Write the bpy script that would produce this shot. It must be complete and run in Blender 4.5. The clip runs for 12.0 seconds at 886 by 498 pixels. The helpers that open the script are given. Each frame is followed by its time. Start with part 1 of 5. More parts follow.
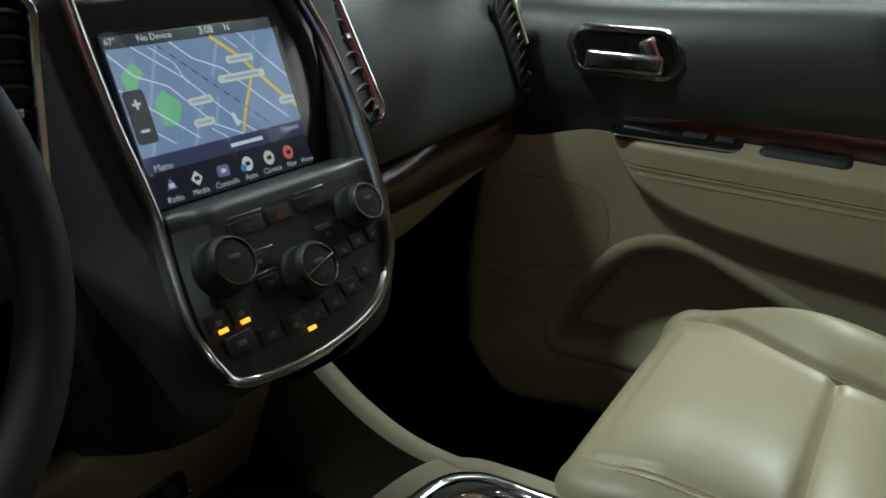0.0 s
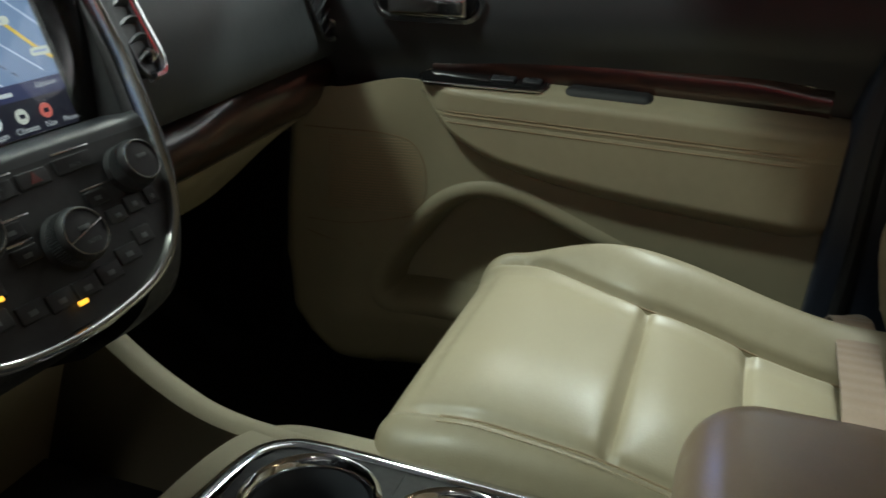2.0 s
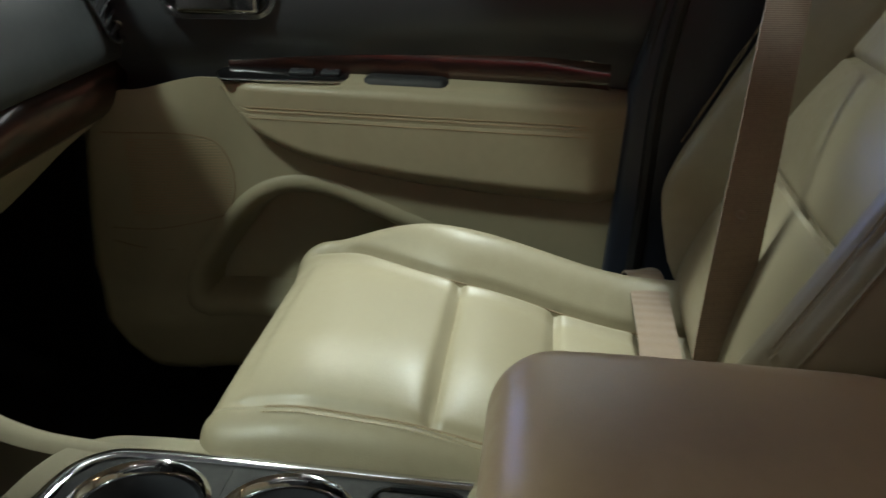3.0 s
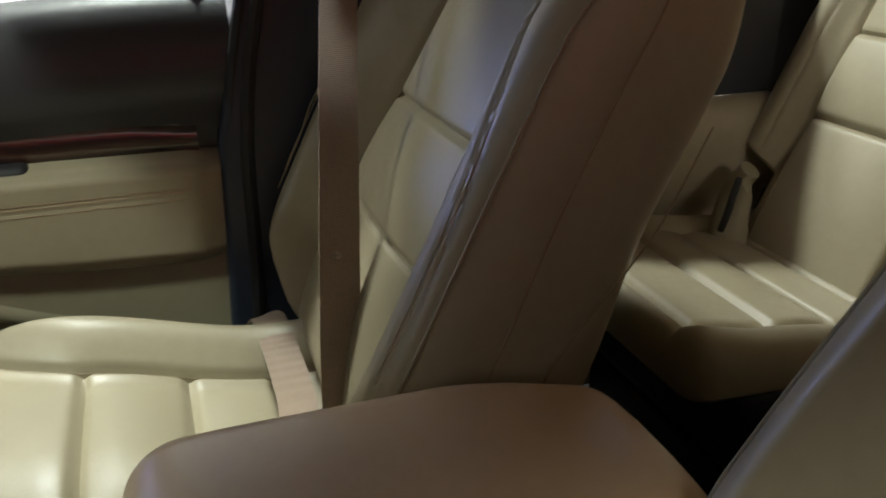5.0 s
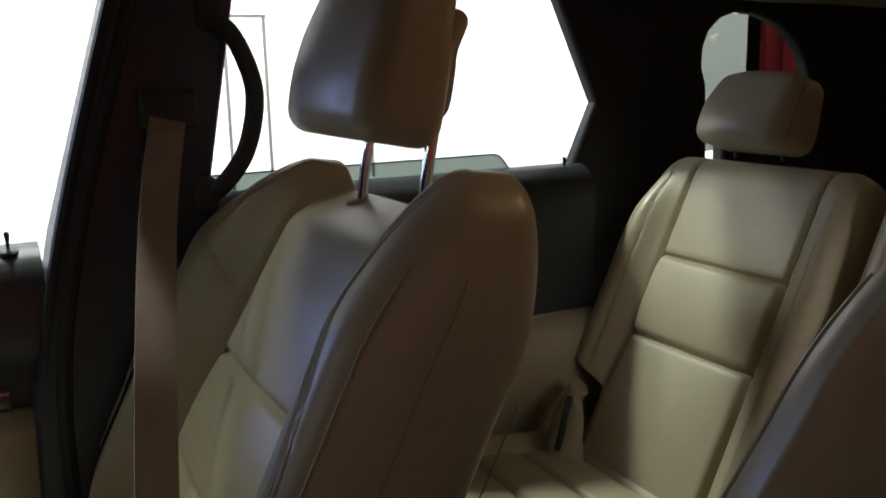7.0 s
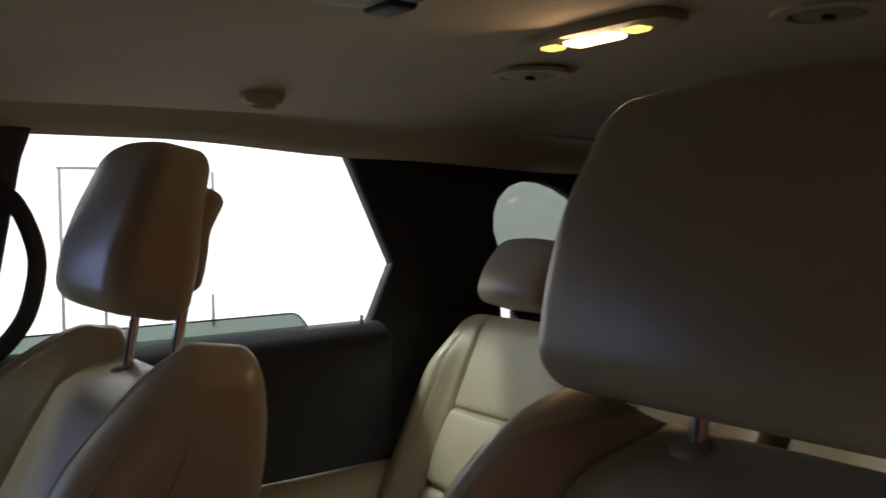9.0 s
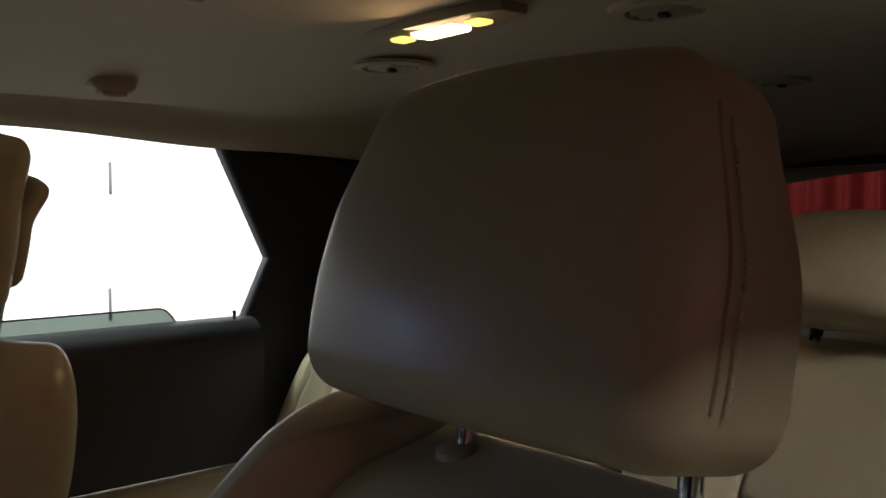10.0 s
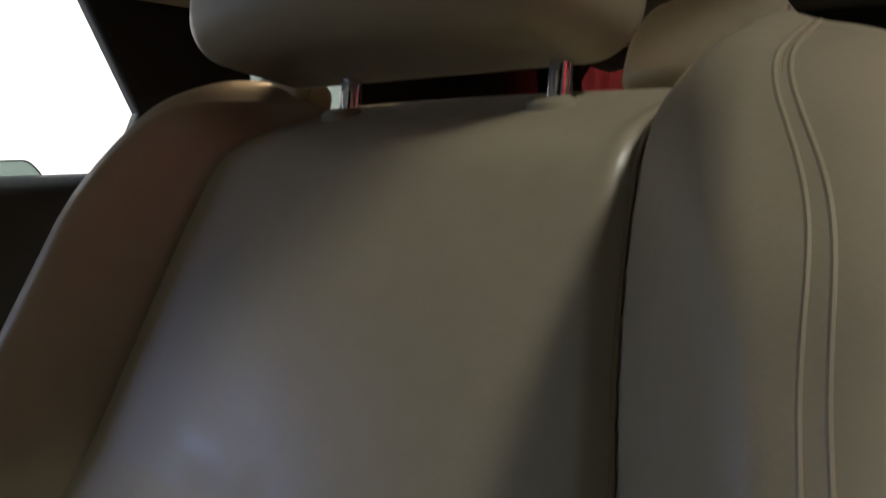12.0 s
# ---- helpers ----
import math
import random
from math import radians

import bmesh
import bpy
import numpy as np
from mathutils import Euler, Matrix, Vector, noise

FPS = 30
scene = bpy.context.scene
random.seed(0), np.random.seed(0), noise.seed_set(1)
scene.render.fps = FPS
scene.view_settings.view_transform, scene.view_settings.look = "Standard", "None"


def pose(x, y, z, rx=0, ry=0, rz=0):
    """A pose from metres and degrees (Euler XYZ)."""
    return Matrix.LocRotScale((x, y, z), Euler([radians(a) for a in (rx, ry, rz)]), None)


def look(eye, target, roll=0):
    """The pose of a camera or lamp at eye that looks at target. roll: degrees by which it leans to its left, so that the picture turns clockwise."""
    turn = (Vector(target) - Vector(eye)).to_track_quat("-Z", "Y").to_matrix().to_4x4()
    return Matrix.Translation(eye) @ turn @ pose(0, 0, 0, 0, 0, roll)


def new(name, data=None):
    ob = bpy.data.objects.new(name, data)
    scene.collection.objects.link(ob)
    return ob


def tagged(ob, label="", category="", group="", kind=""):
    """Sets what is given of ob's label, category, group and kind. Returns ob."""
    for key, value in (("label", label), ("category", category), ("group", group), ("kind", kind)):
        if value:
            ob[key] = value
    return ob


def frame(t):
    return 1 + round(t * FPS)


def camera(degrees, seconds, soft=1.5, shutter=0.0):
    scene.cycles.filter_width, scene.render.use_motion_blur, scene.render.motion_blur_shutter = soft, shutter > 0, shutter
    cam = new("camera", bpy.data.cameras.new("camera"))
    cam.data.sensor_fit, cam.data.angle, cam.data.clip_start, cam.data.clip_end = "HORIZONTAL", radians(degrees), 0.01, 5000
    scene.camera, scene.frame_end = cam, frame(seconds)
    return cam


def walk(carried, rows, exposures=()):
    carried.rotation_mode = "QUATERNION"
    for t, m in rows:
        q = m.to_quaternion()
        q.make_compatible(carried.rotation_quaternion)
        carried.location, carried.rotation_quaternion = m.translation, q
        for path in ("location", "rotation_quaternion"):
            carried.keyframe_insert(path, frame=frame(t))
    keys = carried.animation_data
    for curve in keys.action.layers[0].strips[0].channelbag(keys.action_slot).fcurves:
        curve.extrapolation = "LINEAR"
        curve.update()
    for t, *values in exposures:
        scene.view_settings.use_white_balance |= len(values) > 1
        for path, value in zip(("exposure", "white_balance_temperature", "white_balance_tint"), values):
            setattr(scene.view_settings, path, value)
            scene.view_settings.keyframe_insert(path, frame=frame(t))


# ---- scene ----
cam = camera(53.6, 12.0, soft=1.6, shutter=0.4)
PATH = [
    (0, (-0.524, 0.031, 0.882), (1.098, 0.934, 0.139), 2.5),
    (0.5, (-0.495, 0.032, 0.867), (1.137, 0.905, 0.11), 2.6),
    (1, (-0.469, 0.03, 0.863), (1.178, 0.843, 0.072), 3.1),
    (1.5, (-0.468, 0.015, 0.86), (1.214, 0.746, 0.061), 2.8),
    (2, (-0.476, 0.005, 0.858), (1.262, 0.58, 0.053), 2.4),
    (2.5, (-0.488, 0.0, 0.859), (1.303, 0.371, 0.05), 2.2),
    (3, (-0.494, -0.018, 0.852), (1.331, 0.178, 0.057), 1.7),
    (3.2, (-0.496, -0.025, 0.85), (1.337, 0.11, 0.061), 1.5),
    (4.8, (-0.53, -0.047, 0.898), (1.241, -0.578, 0.136), -0.7),
    (5, (-0.527, -0.053, 0.908), (1.23, -0.64, 0.156), -0.9),
    (5.5, (-0.527, -0.072, 0.936), (1.215, -0.749, 0.223), -1.3),
    (6, (-0.523, -0.086, 0.965), (1.212, -0.854, 0.332), -1.4),
    (6.5, (-0.524, -0.094, 0.981), (1.215, -0.937, 0.464), -1.6),
    (7, (-0.525, -0.106, 1.006), (1.209, -1.02, 0.607), -1.4),
    (7.2, (-0.527, -0.109, 1.013), (1.203, -1.044, 0.649), -1.3),
    (8.8, (-0.633, -0.179, 1.048), (1.01, -1.313, 0.939), -0.8),
    (9, (-0.655, -0.184, 1.042), (0.96, -1.361, 0.954), -0.8),
    (9.5, (-0.695, -0.227, 1.053), (0.863, -1.477, 0.947), -1.1),
    (10, (-0.7, -0.274, 1.041), (0.819, -1.571, 0.939), -0.2),
    (10.5, (-0.71, -0.268, 1.012), (0.733, -1.649, 0.901), -1.1),
    (11, (-0.719, -0.27, 0.973), (0.676, -1.697, 0.837), -0.9),
    (11.5, (-0.721, -0.26, 0.926), (0.635, -1.72, 0.754), -1.4),
    (11.7, (-0.721, -0.256, 0.907), (0.624, -1.728, 0.717), -0.9),
    (12, (-0.72, -0.246, 0.881), (0.599, -1.738, 0.643), -1.1),
]
walk(cam, [(t, look(*r)) for t, *r in PATH], [(0, -0.32, 6080, 9), (1.5, -0.16, 6150, 9.5), (3, 0.15, 6300, 10.5), (5, 0.36, 6480, 14), (6.5, 0.05, 6400, 13), (7.2, 0.0, 6350, 11.5), (9, -0.05, 6350, 11.5), (11, 0.1, 6350, 11), (12, 0.15, 6300, 11)])

# ---------------------------------------------------------------- world and light
world = bpy.data.worlds.new("showroom_air")
scene.world = world
world.use_nodes = True
world.node_tree.nodes["Background"].inputs[0].default_value = (1.0, 0.72, 0.60, 1)
world.node_tree.nodes["Background"].inputs[1].default_value = 0.004


def area_lamp(name, at, to, sx, sy, watts, colour, spread=180):
    data = bpy.data.lights.new(name, "AREA")
    data.shape, data.size, data.size_y, data.energy, data.color = "RECTANGLE", sx, sy, watts, colour
    data.spread = radians(spread)
    ob = new(name, data)
    ob.matrix_world = look(at, to)
    return tagged(ob, "unseen light added outside the car", "light", kind="structure")


# unseen hall lights over bonnet, open driver side and along the bright passenger side
area_lamp("hall_light_front", (-0.75, 1.7, 3.1), (0.3, 0.1, 0.4), 0.28, 0.28, 50, (0.88, 1.0, 0.84))
# added fill through the windscreen for seat backs and dash, no known source
area_lamp("fill_light_bonnet", (-0.15, 4.2, 1.98), (0.0, -0.4, 0.7), 0.7, 0.22, 8, (0.80, 0.92, 0.90))
area_lamp("hall_light_driver_side", (-1.9, -0.48, 2.5), (-0.4, -0.6, 0.7), 0.25, 0.25, 2.5, (0.98, 0.96, 0.86), 70)
# added narrow beam at window height that only brightens the rear-left seat
area_lamp("fill_light_driver_rear", (-1.6, -0.75, 1.42), (-0.35, -1.1, 0.85), 0.15, 0.15, 0.28, (0.98, 0.96, 0.86), 32)
# added lamp on the unseen west curtain, so it throws red into the shade
area_lamp("fill_light_west_curtain", (-4.4, -0.8, 3.6), (-6.0, -0.8, 2.0), 2.5, 0.4, 115, (1.0, 0.93, 0.86))
# second unseen side lamp, added to light the passenger backrest
area_lamp("hall_light_passenger_front", (1.9, 1.0, 2.42), (0.4, -0.35, 0.6), 0.2, 0.2, 19, (0.92, 1.0, 0.84))
# unseen blue source, placed where the blue sheen on the leather points
area_lamp("hall_light_blue_panel", (2.9, 2.1, 1.52), (0.0, -0.4, 0.75), 0.8, 0.55, 18, (0.40, 0.52, 1.0))
# added lamp that only brightens the red curtain behind the car
area_lamp("fill_light_curtain", (1.2, -3.0, 3.3), (1.4, -4.4, 0.8), 1.0, 0.4, 75, (1.0, 0.95, 0.88))
area_lamp("hall_light_passenger_side", (1.9, -0.08, 2.95), (0.45, -0.8, 0.5), 0.22, 0.22, 66, (0.90, 1.0, 0.90))


# ---------------------------------------------------------------- materials
def node_mat(name):
    m = bpy.data.materials.new(name)
    m.use_nodes = True
    nt = m.node_tree
    return m, nt, nt.nodes["Principled BSDF"]


def surface(name, colour, rough=0.5, metal=0.0, grain=0.0, grain_size=400.0, mottled=0.12, mottle_size=6.0,
            coat=0.0, sheen=0.0, spec=0.5, rough_vary=0.08):
    """A plain covered surface with colour mottling at two scales, uneven gloss and a fine relief."""
    m, nt, b = node_mat(name)
    n, link = nt.nodes, nt.links.new
    co = n.new("ShaderNodeTexCoord")
    big, small = n.new("ShaderNodeTexNoise"), n.new("ShaderNodeTexNoise")
    big.inputs["Scale"].default_value, big.inputs["Detail"].default_value = mottle_size, 4
    small.inputs["Scale"].default_value, small.inputs["Detail"].default_value = mottle_size * 14, 3
    add = n.new("ShaderNodeMath")
    add.operation = "ADD"
    link(co.outputs["Object"], big.inputs["Vector"])
    link(co.outputs["Object"], small.inputs["Vector"])
    link(big.outputs["Fac"], add.inputs[0])
    link(small.outputs["Fac"], add.inputs[1])
    ramp = n.new("ShaderNodeMapRange")
    ramp.inputs[1].default_value, ramp.inputs[2].default_value = 0.6, 1.4
    ramp.inputs[3].default_value, ramp.inputs[4].default_value = 1 - mottled, 1 + mottled
    link(add.outputs[0], ramp.inputs[0])
    mul = n.new("ShaderNodeVectorMath")
    mul.operation = "SCALE"
    mul.inputs[0].default_value = colour
    link(ramp.outputs[0], mul.inputs["Scale"])
    link(mul.outputs[0], b.inputs["Base Color"])
    rr = n.new("ShaderNodeMapRange")
    rr.inputs[1].default_value, rr.inputs[2].default_value = 0.3, 0.7
    rr.inputs[3].default_value, rr.inputs[4].default_value = max(0.02, rough - rough_vary), min(1, rough + rough_vary)
    link(small.outputs["Fac"], rr.inputs[0])
    link(rr.outputs[0], b.inputs["Roughness"])
    b.inputs["Metallic"].default_value = metal
    b.inputs["Specular IOR Level"].default_value = spec
    b.inputs["Coat Weight"].default_value = coat
    b.inputs["Coat Roughness"].default_value = 0.08
    b.inputs["Sheen Weight"].default_value = sheen
    if grain:
        cell = n.new("ShaderNodeTexVoronoi")
        cell.inputs["Scale"].default_value = grain_size
        fold = n.new("ShaderNodeTexNoise")
        fold.inputs["Scale"].default_value, fold.inputs["Detail"].default_value = 22, 5
        link(co.outputs["Object"], cell.inputs["Vector"])
        link(co.outputs["Object"], fold.inputs["Vector"])
        mix = n.new("ShaderNodeMath")
        mix.operation = "MULTIPLY_ADD"
        mix.inputs[1].default_value = 0.35
        link(cell.outputs["Distance"], mix.inputs[0])
        link(fold.outputs["Fac"], mix.inputs[2])
        bump = n.new("ShaderNodeBump")
        bump.inputs["Strength"].default_value, bump.inputs["Distance"].default_value = grain, 0.004
        link(mix.outputs[0], bump.inputs["Height"])
        link(bump.outputs[0], b.inputs["Normal"])
    return m


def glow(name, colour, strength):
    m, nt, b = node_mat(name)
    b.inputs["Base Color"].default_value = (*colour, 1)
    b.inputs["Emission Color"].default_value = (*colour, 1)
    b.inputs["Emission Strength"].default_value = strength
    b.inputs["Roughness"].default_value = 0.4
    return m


def wood_mat():
    m, nt, b = node_mat("walnut_veneer")
    n, link = nt.nodes, nt.links.new
    co, warp, rings = n.new("ShaderNodeTexCoord"), n.new("ShaderNodeTexNoise"), n.new("ShaderNodeTexWave")
    warp.inputs["Scale"].default_value, warp.inputs["Detail"].default_value = 9, 6
    rings.inputs["Scale"].default_value, rings.inputs["Distortion"].default_value, rings.inputs["Detail"].default_value = 14, 7, 4
    rings.bands_direction = "Z"
    ramp = n.new("ShaderNodeValToRGB")
    ramp.color_ramp.elements[0].color, ramp.color_ramp.elements[1].color = (0.012, 0.004, 0.003, 1), (0.070, 0.023, 0.014, 1)
    link(co.outputs["Object"], warp.inputs["Vector"])
    link(co.outputs["Object"], rings.inputs["Vector"])
    mix = n.new("ShaderNodeMath")
    mix.operation = "MULTIPLY"
    link(warp.outputs["Fac"], mix.inputs[0])
    link(rings.outputs["Fac"], mix.inputs[1])
    link(mix.outputs[0], ramp.inputs[0])
    link(ramp.outputs[0], b.inputs["Base Color"])
    b.inputs["Roughness"].default_value = 0.3
    b.inputs["Coat Weight"].default_value, b.inputs["Coat Roughness"].default_value = 0.8, 0.12
    return m


def weave_mat(name, colour, scale):
    m = surface(name, colour, 0.75, grain=0.0, mottled=0.15, mottle_size=20, sheen=0.3)
    nt = m.node_tree
    n, link = nt.nodes, nt.links.new
    co, w1 = n.new("ShaderNodeTexCoord"), n.new("ShaderNodeTexWave")
    w1.inputs["Scale"].default_value, w1.bands_direction = scale, "Z"
    link(co.outputs["Object"], w1.inputs["Vector"])
    bump = n.new("ShaderNodeBump")
    bump.inputs["Strength"].default_value, bump.inputs["Distance"].default_value = 0.5, 0.001
    link(w1.outputs["Fac"], bump.inputs["Height"])
    link(bump.outputs[0], n["Principled BSDF"].inputs["Normal"])
    return m


def glass_mat(name, tint):
    m = bpy.data.materials.new(name)
    m.use_nodes = True
    nt = m.node_tree
    nt.nodes.clear()
    n, link = nt.nodes, nt.links.new
    out, see, gloss, mix = (n.new("ShaderNode" + k) for k in ("OutputMaterial", "BsdfTransparent", "BsdfGlossy", "MixShader"))
    see.inputs[0].default_value = (*tint, 1)
    gloss.inputs["Roughness"].default_value = 0.02
    mix.inputs[0].default_value = 0.035
    link(see.outputs[0], mix.inputs[1])
    link(gloss.outputs[0], mix.inputs[2])
    link(mix.outputs[0], out.inputs[0])
    return m


LEATHER = surface("beige_leather", (0.35, 0.302, 0.205), 0.41, grain=0.05, grain_size=520, mottled=0.06, mottle_size=5, spec=0.5)
TRIM = surface("beige_moulded_trim", (0.30, 0.263, 0.177), 0.55, grain=0.10, grain_size=900, mottled=0.05, mottle_size=4, spec=0.35)
TAN = surface("tan_and_shaded_leather", (0.37, 0.262, 0.163), 0.40, grain=0.05, grain_size=520, mottled=0.07, mottle_size=5, spec=0.45)
THREAD = surface("tan_thread", (0.42, 0.345, 0.225), 0.8, mottled=0.2, mottle_size=80)
SEAM = surface("dark_seam", (0.26, 0.195, 0.12), 0.8, mottled=0.1, mottle_size=60)
BLACK = surface("black_soft_plastic", (0.030, 0.032, 0.038), 0.46, grain=0.12, grain_size=900, mottled=0.10, mottle_size=8, spec=0.4)
GREY = surface("charcoal_dash_skin", (0.062, 0.068, 0.072), 0.45, grain=0.12, grain_size=800, mottled=0.10, mottle_size=6, spec=0.4)
GLOSS = surface("gloss_black_plastic", (0.010, 0.010, 0.011), 0.15, mottled=0.1, coat=0.4, rough_vary=0.05)
CARPET = surface("black_carpet", (0.011, 0.0105, 0.0105), 0.95, grain=0.5, grain_size=700, mottled=0.35, mottle_size=25, spec=0.1)
CHROME = surface("chrome", (0.72, 0.72, 0.73), 0.10, metal=1.0, mottled=0.03, rough_vary=0.05)
SATIN = surface("satin_silver", (0.55, 0.54, 0.53), 0.22, metal=1.0, mottled=0.03, rough_vary=0.02)
HEADLINER = surface("headliner_cloth", (0.46, 0.40, 0.31), 0.92, grain=0.25, grain_size=600, mottled=0.06, mottle_size=9, spec=0.1)
WOOD = wood_mat()
BELT = weave_mat("belt_webbing", (0.29, 0.205, 0.145), 160)
RUBBER = surface("black_rubber", (0.016, 0.016, 0.018), 0.6, mottled=0.15, mottle_size=12)
TINT = glass_mat("privacy_glass", (0.41, 0.46, 0.43))
CLEAR = glass_mat("clear_glass", (0.90, 0.94, 0.92))
LAMP_GLOW = glow("lamp_lens_lit", (1.0, 0.74, 0.40), 7.0)
LAMP_BUTTON = glow("lamp_button_lit", (0.95, 0.66, 0.14), 1.8)
TUBE_GLOW = glow("glint_strip_lit", (0.95, 1.0, 0.97), 9.0)
PANEL_GLOW = glow("glint_panel_lit", (0.95, 1.0, 0.96), 2.4)
AMBER = glow("amber_indicator", (1.0, 0.50, 0.04), 1.6)
SYMBOL = surface("grey_printed_symbol", (0.10, 0.11, 0.115), 0.5)
# the wall's overexposed glare is put in as emission; it is no lamp
HALL_WHITE = glow("glowing_white_wall", (1.0, 1.0, 1.0), 1.02)
HALL_GREY = surface("hall_floor_concrete", (0.11, 0.11, 0.108), 0.6, mottled=0.2)
DOORSKIN = surface("dark_door_skin", (0.036, 0.039, 0.045), 0.42, grain=0.10, grain_size=900, mottled=0.10, mottle_size=7, spec=0.5)
PILLAR = surface("blue_black_pillar_cover", (0.026, 0.032, 0.050), 0.36, grain=0.08, grain_size=900, mottled=0.10, mottle_size=8, spec=0.5)
HALL_LINE = surface("wall_joint_grey", (0.5, 0.5, 0.5), 0.6)
CURTAIN = surface("red_curtain", (0.42, 0.022, 0.028), 0.85, mottled=0.25, mottle_size=9)
SHADE_WALL = surface("pale_wall_panel", (0.42, 0.45, 0.44), 0.7, mottled=0.06)

# ---------------------------------------------------------------- mesh helpers


def root_of(ob):
    while ob.parent is not None:
        ob = ob.parent
    return ob


def part(name, geo, material, parent=None, label="", smooth=True):
    """Links a bmesh, or (vertices, faces), as one mesh object under a thing or a part."""
    me = bpy.data.meshes.new(name)
    if isinstance(geo, tuple):
        me.from_pydata([tuple(map(float, v)) for v in geo[0]], [], [tuple(map(int, f)) for f in geo[1]])
    else:
        geo.to_mesh(me)
        geo.free()
    if parent is not None:
        me.transform(Matrix.Translation(-Vector(root_of(parent).location)))
    me.validate()
    me.materials.append(material)
    if smooth:
        me.polygons.foreach_set("use_smooth", [True] * len(me.polygons))
        me.set_sharp_from_angle(angle=radians(38))
    ob = new(name, me)
    if parent is not None:
        ob.parent = parent
    if label:
        ob["label"] = label
    return ob


def thing(name, label, category, at=(0, 0, 0), kind="", group=""):
    ob = new(name)
    ob.empty_display_size = 0.05
    ob.matrix_world = Matrix.Translation(at)
    ob.location = at
    return tagged(ob, label, category, group, kind)


def smooth_step(a, b, x):
    k = np.clip((x - a) / (b - a), 0, 1)
    return k * k * (3 - 2 * k)


def steps(h, r, n, m):
    """Positions along one side of a rounded box: m inside each rounding, n along the flat."""
    edge = r * np.tan(np.radians(45) * np.arange(1, m + 1) / m)
    mid = np.linspace(-(h - r), h - r, n + 1)
    return np.concatenate([-(h - r) - edge[::-1], mid, (h - r) + edge])


def rbox(size, r, n=(8, 8, 8), m=4, bend=None):
    """A box with rounded edges as a fine grid, its points sent through bend (an array function)."""
    h = np.array(size) / 2
    r = min(r, h.min() * 0.999)
    ax = [steps(h[i], r, n[i], m) for i in range(3)]
    pts, faces, seen = [], [], {}

    def vid(p):
        key = (round(p[0], 6), round(p[1], 6), round(p[2], 6))
        if key not in seen:
            seen[key] = len(pts)
            pts.append(p)
        return seen[key]
    for k in range(3):
        i, j = [(1, 2), (2, 0), (0, 1)][k]
        for sign in (-1, 1):
            ids = np.empty((len(ax[i]), len(ax[j])), int)
            for a, va in enumerate(ax[i]):
                for b_, vb in enumerate(ax[j]):
                    p = [0, 0, 0]
                    p[k], p[i], p[j] = sign * h[k], va, vb
                    ids[a, b_] = vid(tuple(p))
            for a in range(len(ax[i]) - 1):
                for b_ in range(len(ax[j]) - 1):
                    q = [ids[a, b_], ids[a + 1, b_], ids[a + 1, b_ + 1], ids[a, b_ + 1]]
                    faces.append(q if sign > 0 else q[::-1])
    p = np.array(pts)
    core = np.clip(p, -(h - r), h - r)
    d = p - core
    p = core + d / np.maximum(np.linalg.norm(d, axis=1, keepdims=True), 1e-9) * r
    return (bend(p) if bend else p), faces


def shift(geo, at, turn=(0, 0, 0)):
    m = np.array(Euler([radians(a) for a in turn]).to_matrix())
    return np.asarray(geo[0]) @ m.T + np.array(at), geo[1]


def placed(geo, m):
    v = np.asarray(geo[0])
    a = np.array(m)
    return v @ a[:3, :3].T + a[:3, 3], geo[1]


def joined(*geos):
    vs, fs, k = [], [], 0
    for v, f in geos:
        vs.append(np.asarray(v))
        fs += [[i + k for i in q] for q in f]
        k += len(v)
    return np.concatenate(vs), fs


def glide(points, n=8, closed=False):
    """A smooth line through the points."""
    p = np.array(points, float)
    k, out = len(p), []
    for i in range(k if closed else k - 1):
        a, b, c, d = (p[(i + o) % k] if closed else p[min(max(i + o, 0), k - 1)] for o in (-1, 0, 1, 2))
        for t in np.arange(n) / n:
            out.append(0.5 * (2 * b + (c - a) * t + (2 * a - 5 * b + 4 * c - d) * t * t + (3 * b - a - 3 * c + d) * t ** 3))
    if not closed:
        out.append(p[-1])
    return np.array(out)


def sweep(line, profile, closed=False, up=(0, 0, 1), capped=True):
    """A closed profile (a list of side, up offsets) carried along a line."""
    line, prof = np.array(line, float), np.array(profile, float)
    if closed:
        t = np.roll(line, -1, 0) - np.roll(line, 1, 0)
    else:
        t = np.gradient(line, axis=0)
    t /= np.linalg.norm(t, axis=1, keepdims=True)
    side = np.cross(t, np.array(up, float))
    side /= np.maximum(np.linalg.norm(side, axis=1, keepdims=True), 1e-9)
    top = np.cross(side, t)
    v = (line[:, None] + side[:, None] * prof[None, :, :1] + top[:, None] * prof[None, :, 1:2]).reshape(-1, 3)
    k, n, f = len(prof), len(line), []
    for i in range(n if closed else n - 1):
        for j in range(k):
            a, b = i * k + j, i * k + (j + 1) % k
            c, d = ((i + 1) % n) * k + (j + 1) % k, ((i + 1) % n) * k + j
            f.append([a, d, c, b])
    if not closed and capped:
        f += [list(range(k)), list(range((n - 1) * k, n * k))[::-1]]
    return v, f


def ring(r, n=8, squash=1.0):
    return [(r * math.cos(2 * math.pi * i / n), squash * r * math.sin(2 * math.pi * i / n)) for i in range(n)]


def tube(points, r, n=8, closed=False, fine=6, up=(0, 0, 1)):
    return sweep(glide(points, fine, closed), ring(r, n), closed, up)


